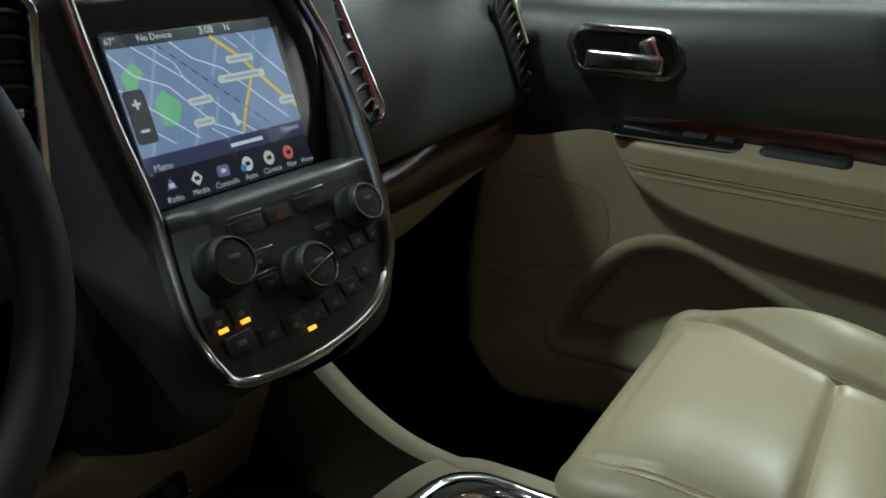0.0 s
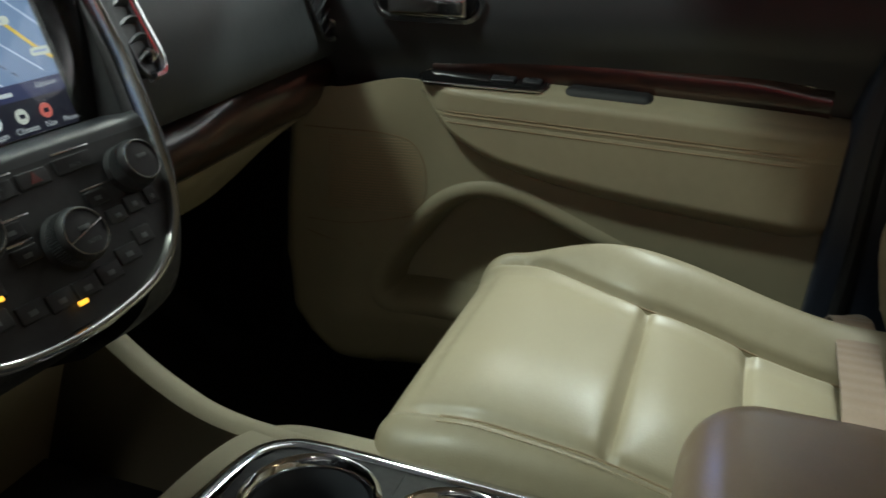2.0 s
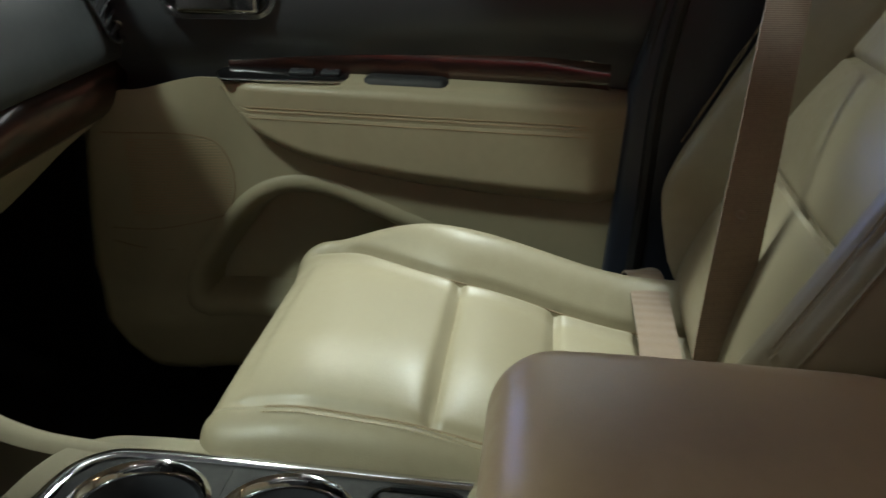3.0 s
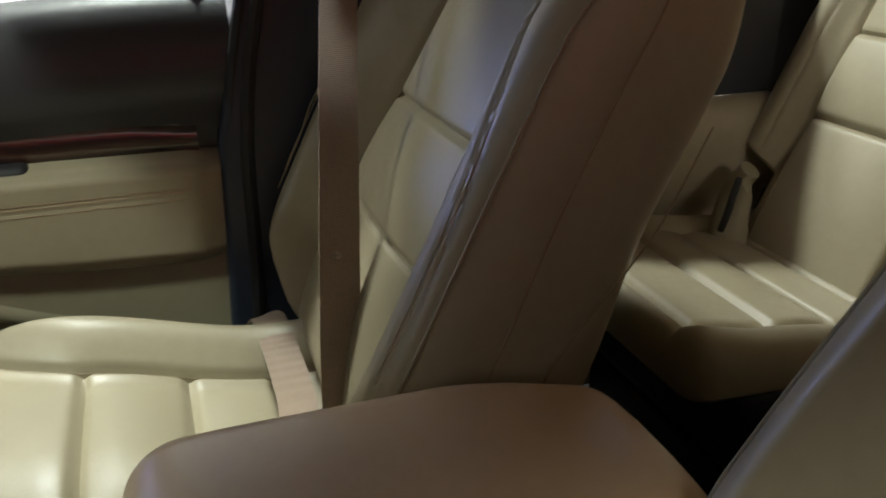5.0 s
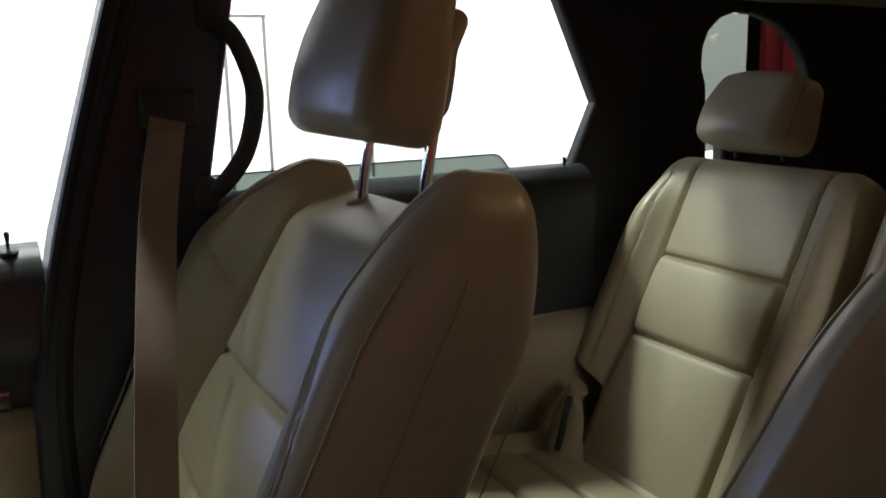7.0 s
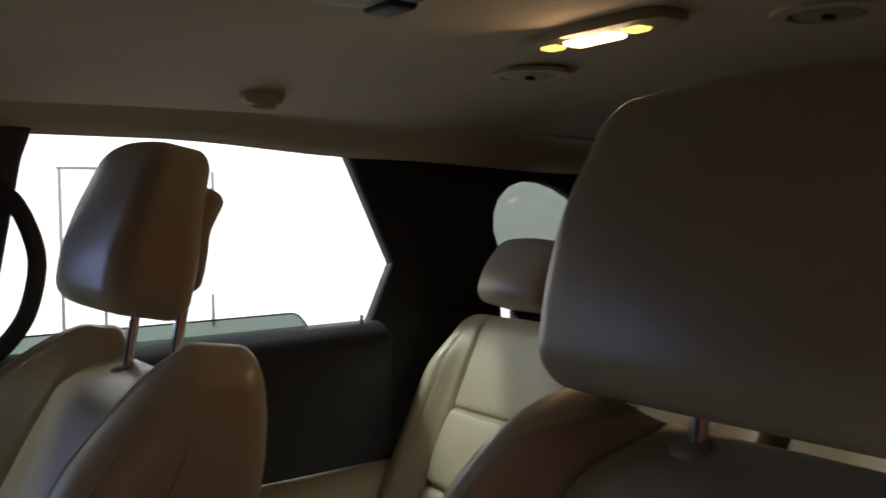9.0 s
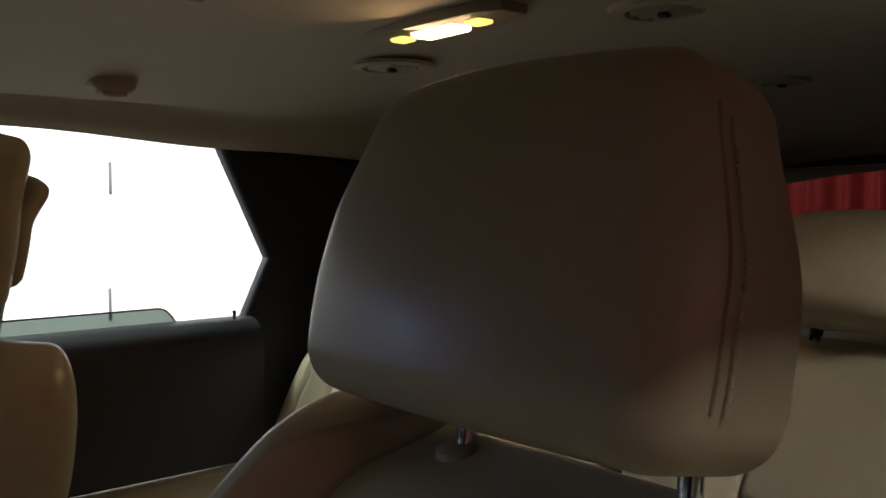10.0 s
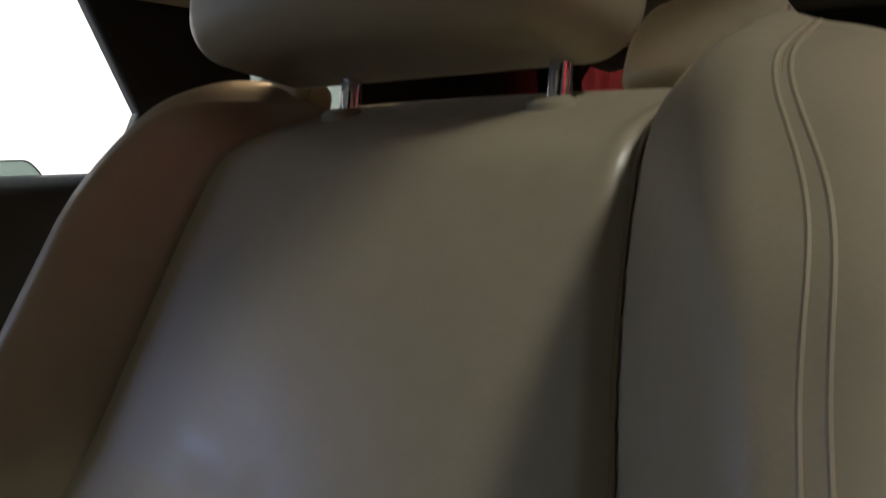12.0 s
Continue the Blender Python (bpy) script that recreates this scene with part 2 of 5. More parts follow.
def lathe(profile, n=32):
    """A profile of (radius, height) turned round z."""
    v, f, k = [], [], len(profile)
    for i in range(n):
        a = 2 * math.pi * i / n
        v += [(r * math.cos(a), r * math.sin(a), z) for r, z in profile]
    for i in range(n):
        for j in range(k - 1):
            a, b = i * k + j, ((i + 1) % n) * k + j
            f.append([a, b, b + 1, a + 1])
    return np.array(v), f


def sheet(xyz, thick=0.0):
    """A surface from a grid of points (rows, columns, 3); with thick it gets a back and rims."""
    g = np.asarray(xyz, float)
    a, b = g.shape[:2]
    idx = np.arange(a * b).reshape(a, b)
    f = [[idx[i, j], idx[i + 1, j], idx[i + 1, j + 1], idx[i, j + 1]] for i in range(a - 1) for j in range(b - 1)]
    v = g.reshape(-1, 3)
    if thick:
        du, dv = np.gradient(g, axis=0), np.gradient(g, axis=1)
        nrm = np.cross(du, dv)
        nrm /= np.maximum(np.linalg.norm(nrm, axis=2, keepdims=True), 1e-9)
        back = (g - nrm * thick).reshape(-1, 3)
        o = a * b
        f += [[q + o for q in face[::-1]] for face in f]
        rim = list(idx[0, :]) + list(idx[1:, -1]) + list(idx[-1, -2::-1]) + list(idx[-2:0:-1, 0])
        for i, p in enumerate(rim):
            q = rim[(i + 1) % len(rim)]
            f.append([p, q, q + o, p + o])
        v = np.concatenate([v, back])
    return v, f


def plate(outline, depth, bevel=0.0, seg=2):
    """A flat outline (x, y) made into a plate from z = 0 to depth with bevelled edges."""
    bm = bmesh.new()
    vs = [bm.verts.new((x, y, 0)) for x, y in outline]
    face = bm.faces.new(vs)
    if face.calc_center_median() is not None and face.normal.z > 0:
        face.normal_flip()
    bm.normal_update()
    if face.normal.z > 0:
        face.normal_flip()
    got = bmesh.ops.extrude_face_region(bm, geom=[face])
    top = [e for e in got["geom"] if isinstance(e, bmesh.types.BMVert)]
    for v in top:
        v.co.z = depth
    bmesh.ops.recalc_face_normals(bm, faces=bm.faces)
    if bevel:
        edges = [e for e in bm.edges if all(abs(v.co.z - depth) < 1e-6 for v in e.verts)]
        bmesh.ops.bevel(bm, geom=edges, offset=bevel, segments=seg, profile=0.6, affect="EDGES")
    v = np.array([list(p.co) for p in bm.verts])
    bm.verts.index_update()
    f = [[p.index for p in q.verts] for q in bm.faces]
    bm.free()
    return v, f


def rounded(w, h, r, n=6):
    """A rounded rectangle's outline about the origin."""
    out = []
    for cx, cy, a0 in ((w / 2 - r, h / 2 - r, 0), (-w / 2 + r, h / 2 - r, 90), (-w / 2 + r, -h / 2 + r, 180), (w / 2 - r, -h / 2 + r, 270)):
        for i in range(n + 1):
            a = radians(a0 + 90 * i / n)
            out.append((cx + r * math.cos(a), cy + r * math.sin(a)))
    return out


def frame_of(origin, ex, ey):
    ex, ey = Vector(ex).normalized(), Vector(ey)
    ey = (ey - ey.dot(ex) * ex).normalized()
    ez = ex.cross(ey)
    return Matrix(((ex.x, ey.x, ez.x, origin[0]), (ex.y, ey.y, ez.y, origin[1]), (ex.z, ey.z, ez.z, origin[2]), (0, 0, 0, 1)))


def writing(words, size, m, material, parent, name="writing", align="CENTER"):
    data = bpy.data.curves.new(name, "FONT")
    data.body, data.size, data.align_x, data.align_y, data.resolution_u = words, size, align, "CENTER", 3
    tmp = bpy.data.objects.new(name, data)
    scene.collection.objects.link(tmp)
    me = bpy.data.meshes.new_from_object(tmp.evaluated_get(bpy.context.evaluated_depsgraph_get()))
    bpy.data.objects.remove(tmp)
    me.transform(Matrix.Translation(-Vector(root_of(parent).location)) @ m)
    me.materials.append(material)
    ob = new(name, me)
    ob.parent = parent
    return ob


def groove(d, width, depth):
    return -depth * np.exp(-(d / width) ** 2)

# ---------------------------------------------------------------- the hall outside
part("ground", sheet([[(x, y, -0.55) for y in np.linspace(-40, 40, 9)] for x in np.linspace(-40, 40, 9)]), HALL_GREY)["kind"] = "structure"
bpy.data.objects["ground"]["label"] = "grey concrete floor of the hall"
wall = tagged(new("wall_east"), "white wall beside the car, its overexposed glare made by emission", "wall", kind="structure")
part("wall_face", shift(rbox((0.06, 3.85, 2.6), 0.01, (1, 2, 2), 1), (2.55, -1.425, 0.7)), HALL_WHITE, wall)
for y, z0, z1 in ((-1.42, 0.62, 0.74), (-1.43, 1.08, 1.2), (-0.89, 0.3, 1.2), (-1.03, 0.3, 1.21)):
    part("wall_joint", shift(rbox((0.006, 0.012, z1 - z0), 0.002, (1, 1, 1), 1), (2.517, y, (z0 + z1) / 2)), HALL_LINE, wall)
part("wall_joint", shift(rbox((0.006, 0.16, 0.01), 0.002, (1, 1, 1), 1), (2.517, -0.96, 1.205)), HALL_LINE, wall)
wall2 = tagged(new("wall_northeast"), "pale panelled hall wall ahead", "wall", kind="structure")
part("wall_face", shift(rbox((0.06, 6, 4.6), 0.01, (1, 2, 2), 1), (3.2, 3.6, 1.6)), SHADE_WALL, wall2)
drape = tagged(new("red_curtain"), "red pleated curtain hanging behind the car", "curtain")
folds = [[(x, -4.4 + 0.035 * math.sin(x * 38) + 0.012 * math.sin(x * 91 + 1), z) for z in (-0.55, 0.5, 1.5, 2.7)] for x in np.linspace(-0.6, 3.4, 700)]
part("pleats", sheet(folds, 0.006), CURTAIN, drape)
# unseen glowing strips, added to give chrome, wood and gloss their streaks
for at in ((-1.0, 2.3, 3.4), (0.5, 3.3, 3.4)):
    tube_lamp = thing("glint_strip", "unseen white glowing strip added for streaks on chrome and gloss", "light", at, group="hall strip lights")
    part("lamp_tray", shift(rbox((1.64, 0.14, 0.05), 0.012, (2, 2, 1), 2), (at[0], at[1], at[2] + 0.032)), SHADE_WALL, tube_lamp)
    part("lamp_tube", shift(rbox((1.60, 0.09, 0.03), 0.012, (2, 2, 1), 3), at), TUBE_GLOW, tube_lamp)
    part("lamp_hanger", shift(rbox((0.02, 0.02, 4.58 - at[2]), 0.004, (1, 1, 1), 1), (at[0], at[1], (at[2] + 4.66) / 2)), SATIN, tube_lamp)
# unseen ceiling, added for the bright metal to reflect
part("added_hall_ceiling", shift(rbox((12.5, 12.0, 0.1), 0.02, (2, 2, 1), 1), (0, 0, 4.66)), SHADE_WALL)["kind"] = "structure"
# unseen glowing panel, added where the chrome tray frame mirrors the ceiling
panel_lamp = thing("chrome_glint_panel", "unseen glowing square added overhead to whiten the chrome tray frame", "light", (2.6, 0.8, 4.55))
part("panel_frame", shift(rbox((1.40, 1.80, 0.08), 0.02, (2, 2, 1), 2), (2.6, 0.8, 4.58)), SATIN, panel_lamp)
part("diffuser", shift(rbox((1.30, 1.70, 0.04), 0.012, (2, 2, 1), 3), (2.6, 0.8, 4.535)), PANEL_GLOW, panel_lamp)
wall4 = tagged(new("wall_west"), "unseen hall wall behind the added red curtain on the driver side", "wall", kind="structure")
part("wall_face", shift(rbox((0.06, 12, 4.6), 0.01, (1, 2, 2), 1), (-6.3, 0, 1.6)), SHADE_WALL, wall4)
# unseen curtain, added to bounce red light onto surfaces facing the driver
drape = tagged(new("red_curtain"), "unseen red pleated curtain added on the driver side for red bounce", "curtain")
folds = [[(-6.0 + 0.035 * math.sin(y * 38) + 0.012 * math.sin(y * 91 + 1), y, z) for z in (-0.55, 0.5, 1.5, 2.7)] for y in np.linspace(-4.4, 3.5, 1200)]
part("pleats", sheet(folds[::-1], 0.006), CURTAIN, drape)

# ---------------------------------------------------------------- floor, roof and pillars of the car
floor = tagged(new("floor"), "black carpeted car floor with a rising front footwell", "floor", kind="structure")
xs = np.linspace(-0.82, 0.80, 30)
ys = np.array([-2.5, -1.9, -1.5, -1.3, -0.6, 0.2, 0.7, 0.82, 0.92, 1.02, 1.06, 1.07])
zs = np.array([0.40, 0.40, 0.38, 0.06, 0.05, 0.05, 0.05, 0.07, 0.14, 0.26, 0.5, 0.62])
part("carpet", sheet([[(x, y, z + 0.16 * math.exp(-((x - 0.0) / 0.12) ** 4) * (z < 0.3)) for y, z in zip(ys, zs)] for x in xs], 0.02), CARPET, floor)


def roof_z(x, y):
    return 1.245 - 0.055 * (x / 0.55) ** 2 - 0.02 * np.clip((y + 0.7) / 0.9, -2, 2) ** 2 - 0.05 * smooth_step(-1.5, -2.4, y)


ceiling = tagged(new("ceiling"), "beige woven headliner of the car roof", "ceiling", kind="structure")
g = []
for x in np.linspace(-1, 1, 41):
    xx = 0.555 * x
    g.append([(xx, y, roof_z(xx, y)) for y in np.linspace(-2.4, 0.22, 60)])
part("headliner", sheet(g[::-1], 0.03), HEADLINER, ceiling)
# soft roof rail that rolls over from the headliner down to the window tops
for side in (1, -1):
    prof = [(0.553, 1.193), (0.585, 1.190), (0.612, 1.180), (0.628, 1.166), (0.642, 1.150), (0.664, 1.140), (0.672, 1.136), (0.700, 1.15), (0.70, 1.24), (0.553, 1.235)]
    rail = []
    for y in np.linspace(-2.35, 0.20, 50):
        sag = 0.020 - 0.022 * float(smooth_step(-0.6, -1.0, y)) - 0.020 * float(smooth_step(-1.0, -1.5, y)) - 0.03 * float(smooth_step(-1.5, -2.4, y)) - 0.02 * max(0.0, y + 0.3) ** 2
        rail.append([(side * px, y, pz + sag) for px, pz in prof])
    geo = sheet(rail)
    part("roof_rail", (geo[0], [f if side > 0 else f[::-1] for f in geo[1]]), HEADLINER, ceiling)


def pillar(name, outline, x0, x1, material, label):
    """A post of the body side: an outline in (y, z) between two x positions, with rolled edges."""
    ob = tagged(new(name), label, "pillar", kind="structure")
    geo = plate(outline, x1 - x0, 0.012, 3)
    v = geo[0]
    part("cover", (np.stack([x1 - v[:, 2], v[:, 0], v[:, 1]], 1), geo[1]), material, ob)
    return ob


pillar_b = pillar("pillar_b", [(-0.300, 1.19), (-0.180, 0.80), (-0.134, 0.60), (-0.127, 0.40), (-0.11, 0.05), (-0.42, 0.05), (-0.36, 0.55), (-0.375, 0.84), (-0.43, 1.12), (-0.455, 1.19)], 0.655, 0.80, PILLAR,
       "black plastic cover of the post between the doors")
part("seal", tube([(0.656, -0.322, 1.18), (0.656, -0.212, 0.83), (0.656, -0.172, 0.62), (0.656, -0.166, 0.40), (0.656, -0.145, 0.06)], 0.010), RUBBER, pillar_b)
part("seal", tube([(0.662, -0.298, 1.18), (0.662, -0.192, 0.83), (0.664, -0.152, 0.62), (0.664, -0.148, 0.40), (0.664, -0.128, 0.06)], 0.009), RUBBER, pillar_b)
part("belt_slot", shift(rbox((0.02, 0.075, 0.05), 0.008, (2, 4, 3), 2), (0.650, -0.330, 0.965)), BLACK, pillar_b)
pillar("pillar_c", [(-0.955, 1.17), (-1.060, 0.945), (-1.005, 0.83), (-1.0, 0.05), (-1.36, 0.05), (-1.315, 0.97), (-1.304, 1.0), (-1.305, 1.035), (-1.318, 1.065), (-1.345, 1.088), (-1.375, 1.097), (-1.40, 1.10), (-1.42, 1.17)], 0.702, 0.728, RUBBER,
       "black cover of the post behind the rear door")
pillar("pillar_d", [(-1.40, 1.17), (-1.40, 1.10), (-1.44, 1.096), (-1.48, 1.085), (-1.52, 1.066), (-1.555, 1.038), (-1.58, 1.0), (-1.597, 0.95), (-1.62, 0.87), (-1.36, 0.87), (-1.36, 0.05), (-2.45, 0.05), (-2.35, 1.17)], 0.702, 0.728, RUBBER,
       "black cover of the rear quarter round its window")
pillar("pillar_driver_rear", [(-1.10, 1.19), (-1.05, 0.85), (-1.0, 0.05), (-2.45, 0.05), (-2.30, 1.19)], -0.79, -0.70, BLACK,
       "black cover of the driver side rear quarter")
pillar("pillar_driver_b", [(-0.62, 1.19), (-0.56, 0.80), (-0.50, 0.05), (-0.80, 0.05), (-0.74, 0.80), (-0.72, 1.19)], -0.80, -0.74, BLACK,
       "black cover of the driver side door post")
# windscreen posts and header
for side, nm in ((1, "pillar_a"), (-1, "pillar_a_driver")):
    post = tagged(new(nm), "black windscreen post cover", "pillar", kind="structure")
    part("cover", sweep(glide([(side * 0.70, 1.02, 0.72), (side * 0.66, 0.72, 0.95), (side * 0.60, 0.40, 1.12), (side * 0.56, 0.18, 1.20)], 6), ring(0.045, 12)), BLACK, post)
part("header", shift(rbox((1.15, 0.24, 0.05), 0.02, (6, 4, 2), 3), (0, 0.27, 1.190), (-8, 0, 0)), HEADLINER, ceiling)
part("cowl", shift(rbox((1.56, 0.30, 0.9), 0.03, (4, 2, 2), 2), (0, 1.20, 0.28)), BLACK, floor)

part("kick_panel", shift(rbox((0.05, 0.50, 0.62), 0.02, (2, 4, 4), 3), (0.765, 0.93, 0.36)), CARPET, floor)
part("kick_panel", shift(rbox((0.05, 0.50, 0.62), 0.02, (2, 4, 4), 3), (-0.79, 0.93, 0.36)), CARPET, floor)
part("sill_panel", shift(rbox((0.02, 1.10, 0.34), 0.008, (2, 4, 4), 3), (0.795, 0.22, 0.17)), CARPET, floor)
part("firewall", shift(rbox((1.56, 0.05, 0.66), 0.02, (4, 2, 4), 3), (0, 1.055, 0.38)), CARPET, floor)
# unseen doors, added closed and dark to keep stray light and bounce down
for nm, ya, yb in (("door_3", 0.74, -0.54), ("door_4", -0.56, -1.06)):
    d_ = tagged(new(nm), "unseen driver side door, added closed and dark to cut light", "car door", kind="structure")
    part("trim", shift(rbox((0.05, ya - yb, 0.74), 0.02, (2, 6, 6), 3), (-0.825, (ya + yb) / 2, 0.42)), BLACK, d_)
    part("sill", shift(rbox((0.07, ya - yb, 0.03), 0.012, (2, 6, 2), 3), (-0.825, (ya + yb) / 2, 0.80)), BLACK, d_)

# tailgate with its window
gate = tagged(new("tailgate"), "black inner tailgate round a tinted rear window", "tailgate", kind="structure")
outer = [(-0.74, 0.3), (0.70, 0.3), (0.66, 1.19), (-0.70, 1.19)]
hole = [(-0.11, 0.80), (0.56, 0.80), (0.56, 1.04), (0.50, 1.105), (0.36, 1.12), (0.02, 1.125), (-0.05, 1.10), (-0.095, 1.04), (-0.11, 0.95)]


def holed(outer_line, hole_line, n=80):
    """Strips between a hole and an outer line, both read by angle about the hole's centre."""
    o, h = np.array(outer_line), np.array(hole_line)
    c = h.mean(0)

    def at(line, a):
        best = None
        d = np.array([math.cos(a), math.sin(a)])
        for i in range(len(line)):
            p, q = line[i] - c, line[(i + 1) % len(line)] - c
            m = np.array([d, p - q]).T
            if abs(np.linalg.det(m)) < 1e-12:
                continue
            t, u = np.linalg.solve(m, p)
            if t > 0 and -1e-9 <= u <= 1 + 1e-9 and (best is None or t < best):
                best = t
        return c + d * best
    angles = np.linspace(0, 2 * math.pi, n, endpoint=False)
    angles = np.sort(np.concatenate([angles, [math.atan2(*(p - c)[::-1]) % (2 * math.pi) for p in np.concatenate([o, h])]]))
    return np.array([at(h, a) for a in angles]), np.array([at(o, a) for a in angles])


def holed_wall(hole_line, outer_line, to_world, depth):
    """A wall with a hole through it, its thickness along the third axis of to_world(x, y, w)."""
    a, b = holed(outer_line, hole_line)
    n, v, f = len(a), [], []
    for ring_pts, w in ((a, 0), (b, 0), (b, depth), (a, depth)):
        v += [to_world(p[0], p[1], w) for p in ring_pts]
    for k in range(4):
        for i in range(n):
            j = (i + 1) % n
            f.append([k * n + i, k * n + j, ((k + 1) % 4) * n + j, ((k + 1) % 4) * n + i])
    return np.array(v), f


part("panel", holed_wall(hole, outer, lambda x, z, w: (x, -2.2 - 0.15 * (1.1 - z) - w, z), 0.05), RUBBER, gate)
pane = part("window_pane", holed_wall([(0.2, 0.95), (0.21, 0.95), (0.21, 0.96)], [(-0.13, 0.78), (0.58, 0.78), (0.57, 1.14), (-0.12, 1.14)], lambda x, z, w: (x, -2.225 - 0.15 * (1.1 - z) - w, z), 0.004), TINT, gate)
pane.visible_shadow = False
q = thing("window_quarter", "tinted rear quarter window in black surround", "window", kind="structure")
pane = part("pane", shift(rbox((0.005, 0.34, 0.26), 0.002, (1, 1, 1), 1), (0.745, -1.46, 0.97)), TINT, q)
pane.visible_shadow = False

# ---------------------------------------------------------------- doors on the passenger side


def stitched(name, line, parent, r=0.0007, gap=0.0055, length=0.0040, material=None, up=(1, 0, 0)):
    """A row of single thread stitches along a line, one mesh."""
    return part(name, stitch_rows(line, r, gap, length, up), material or THREAD, parent)


def stitch_rows(line, r, gap, length, up=(1, 0, 0)):
    line = np.array(line)
    d = np.concatenate([[0], np.cumsum(np.linalg.norm(np.diff(line, axis=0), axis=1))])
    geos = []
    for s in np.arange(0, d[-1] - length, gap):
        a = np.array([np.interp(s, d, line[:, i]) for i in range(3)])
        b = np.array([np.interp(s + length, d, line[:, i]) for i in range(3)])
        geos.append(sweep([a, (a + b) / 2, b], ring(r, 5), up=up))
    return joined(*geos)


door = thing("door_1", "front passenger door with black upper trim and beige armrest panel", "car door", (0.70, 0.2, 0.05), kind="structure")


def door_x(y, z):
    """The inner face of the front door trim: a belt that leans in, a hollow, and a full lower panel."""
    y, z = np.asarray(y, float), np.asarray(z, float)
    x = 0.705 + 0.018 * smooth_step(0.78, 0.60, z) + 0.03 * np.clip((z - 0.74) / 0.05, 0, 1) ** 2
    low = 0.700 - 0.012 * smooth_step(0.45, 0.30, z)
    return np.where(z > 0.585, x, low) + np.zeros_like(y)


def door_panel(y0, y1, z0, z1, ny, nz, lift=lambda y, z: 0 * y, belt=None):
    rows = []
    for k in np.linspace(0, 1, nz):
        y = np.linspace(y0, y1, ny)
        z = z0 + (z1(y) - z0) * k if callable(z1) else z0 + (z1 - z0) * k + 0 * y
        rows.append(np.stack([door_x(y, z) - lift(y, z), y, z], 1))
    return np.array(rows)


def belt_top(y):
    return 0.742 + 0.040 * smooth_step(0.62, -0.1, y)


# upper black trim with a rolled top edge at the window
rows = []
y = np.linspace(0.72, -0.165, 60)
for off, dz in ((-0.012, -0.22), (-0.010, -0.19), (-0.006, -0.165), (0.002, -0.145), (0.012, -0.128), (0.019, -0.112), (0.022, -0.096), (0.022, -0.080), (0.019, -0.062), (0.014, -0.045), (0.006, -0.028), (-0.004, -0.014), (-0.016, -0.005), (-0.032, 0.0), (-0.055, 0.0)):
    rows.append(np.stack([0.705 - off + 0 * y, y, belt_top(y) + dz], 1))
part("upper_trim", sheet(np.array(rows), 0.012), DOORSKIN, door)
part("outer_skin", shift(rbox((0.02, 1.60, 0.74), 0.008, (2, 4, 4), 2), (0.842, 0.36, 0.38)), BLACK, door)
part("window_sill", shift(rbox((0.02, 0.84, 0.02), 0.008, (2, 6, 2), 2), (0.765, 0.31, 0.757), (-2.6, 0, 0)), RUBBER, door)
# the lower body behind the armrest: swollen to the front round the loudspeaker, with a pocket sunk in below


POCKET = glide([(0.480, 0.243), (0.475, 0.280), (0.448, 0.324), (0.409, 0.377), (0.372, 0.407), (0.329, 0.421), (0.279, 0.418), (0.225, 0.399), (0.10, 0.352), (-0.04, 0.305), (-0.07, 0.27), (-0.05, 0.236),
                (0.10, 0.228), (0.33, 0.228), (0.440, 0.227), (0.468, 0.230)], 6, True)


def pocket_inside(y, z):
    """Distance from the rim of the map pocket, positive inside."""
    p = np.stack(np.broadcast_arrays(np.asarray(y, float), np.asarray(z, float)), -1)
    near, odd = np.full(p.shape[:-1], 9.0), np.zeros(p.shape[:-1], bool)
    for a, b in zip(POCKET, np.roll(POCKET, -1, 0)):
        t = np.clip(((p - a) @ (b - a)) / ((b - a) @ (b - a)), 0, 1)
        near = np.minimum(near, np.linalg.norm(p - a - t[..., None] * (b - a), axis=-1))
        if a[1] != b[1]:
            odd ^= ((a[1] > p[..., 1]) != (b[1] > p[..., 1])) & (p[..., 0] < (b[0] - a[0]) * (p[..., 1] - a[1]) / (b[1] - a[1]) + a[0])
    return np.where(odd, near, -near)


def lower_x(y, z):
    y, z = np.asarray(y, float), np.asarray(z, float)
    base = 0.690 - 0.030 * smooth_step(0.40, 0.56, y) * smooth_step(0.62, 0.50, z) - 0.016 * smooth_step(0.27, 0.19, z)
    inside = pocket_inside(y, z)
    lip = -0.006 * np.exp(-((inside + 0.007) / 0.006) ** 2)
    return base + lip + (0.055 + 0.025 * smooth_step(0.24, 0.36, z)) * smooth_step(-0.002, 0.014, inside)


def front_end(z):
    """Where the lower trim ends ahead, rounded off towards the footwell."""
    return np.interp(z, [0.10, 0.115, 0.135, 0.165, 0.20, 0.28, 0.376, 0.49, 0.575], [0.50, 0.535, 0.575, 0.610, 0.636, 0.654, 0.650, 0.640, 0.630])


k_, w_ = np.meshgrid(np.linspace(0, 1, 190), np.linspace(0, 1, 290) ** 1.25, indexing="ij")
b_ = 0.108 + (0.575 - 0.108) * k_
a_ = front_end(b_) + (-0.133 - front_end(b_)) * w_
b_ = b_ - (0.022 * smooth_step(0.455, 0.56, a_) + 0.05 * smooth_step(0.56, 0.66, a_)) * k_ ** 4
roll_off = 0.045 * smooth_step(0.035, 0.0, front_end(b_) - a_) ** 2 + 0.03 * smooth_step(0.145, 0.108, b_) ** 2
part("lower_trim", sheet(np.stack([lower_x(a_, b_) + roll_off, a_, b_], -1), 0.01), TRIM, door, "beige moulded lower trim with a map pocket")
# fine holes of the loudspeaker cover as small raised dots
def grille_edge(z):
    return float(np.interp(z, [0.372, 0.385, 0.411, 0.44, 0.463, 0.48, 0.490], [0.434, 0.424, 0.417, 0.418, 0.425, 0.436, 0.452]))


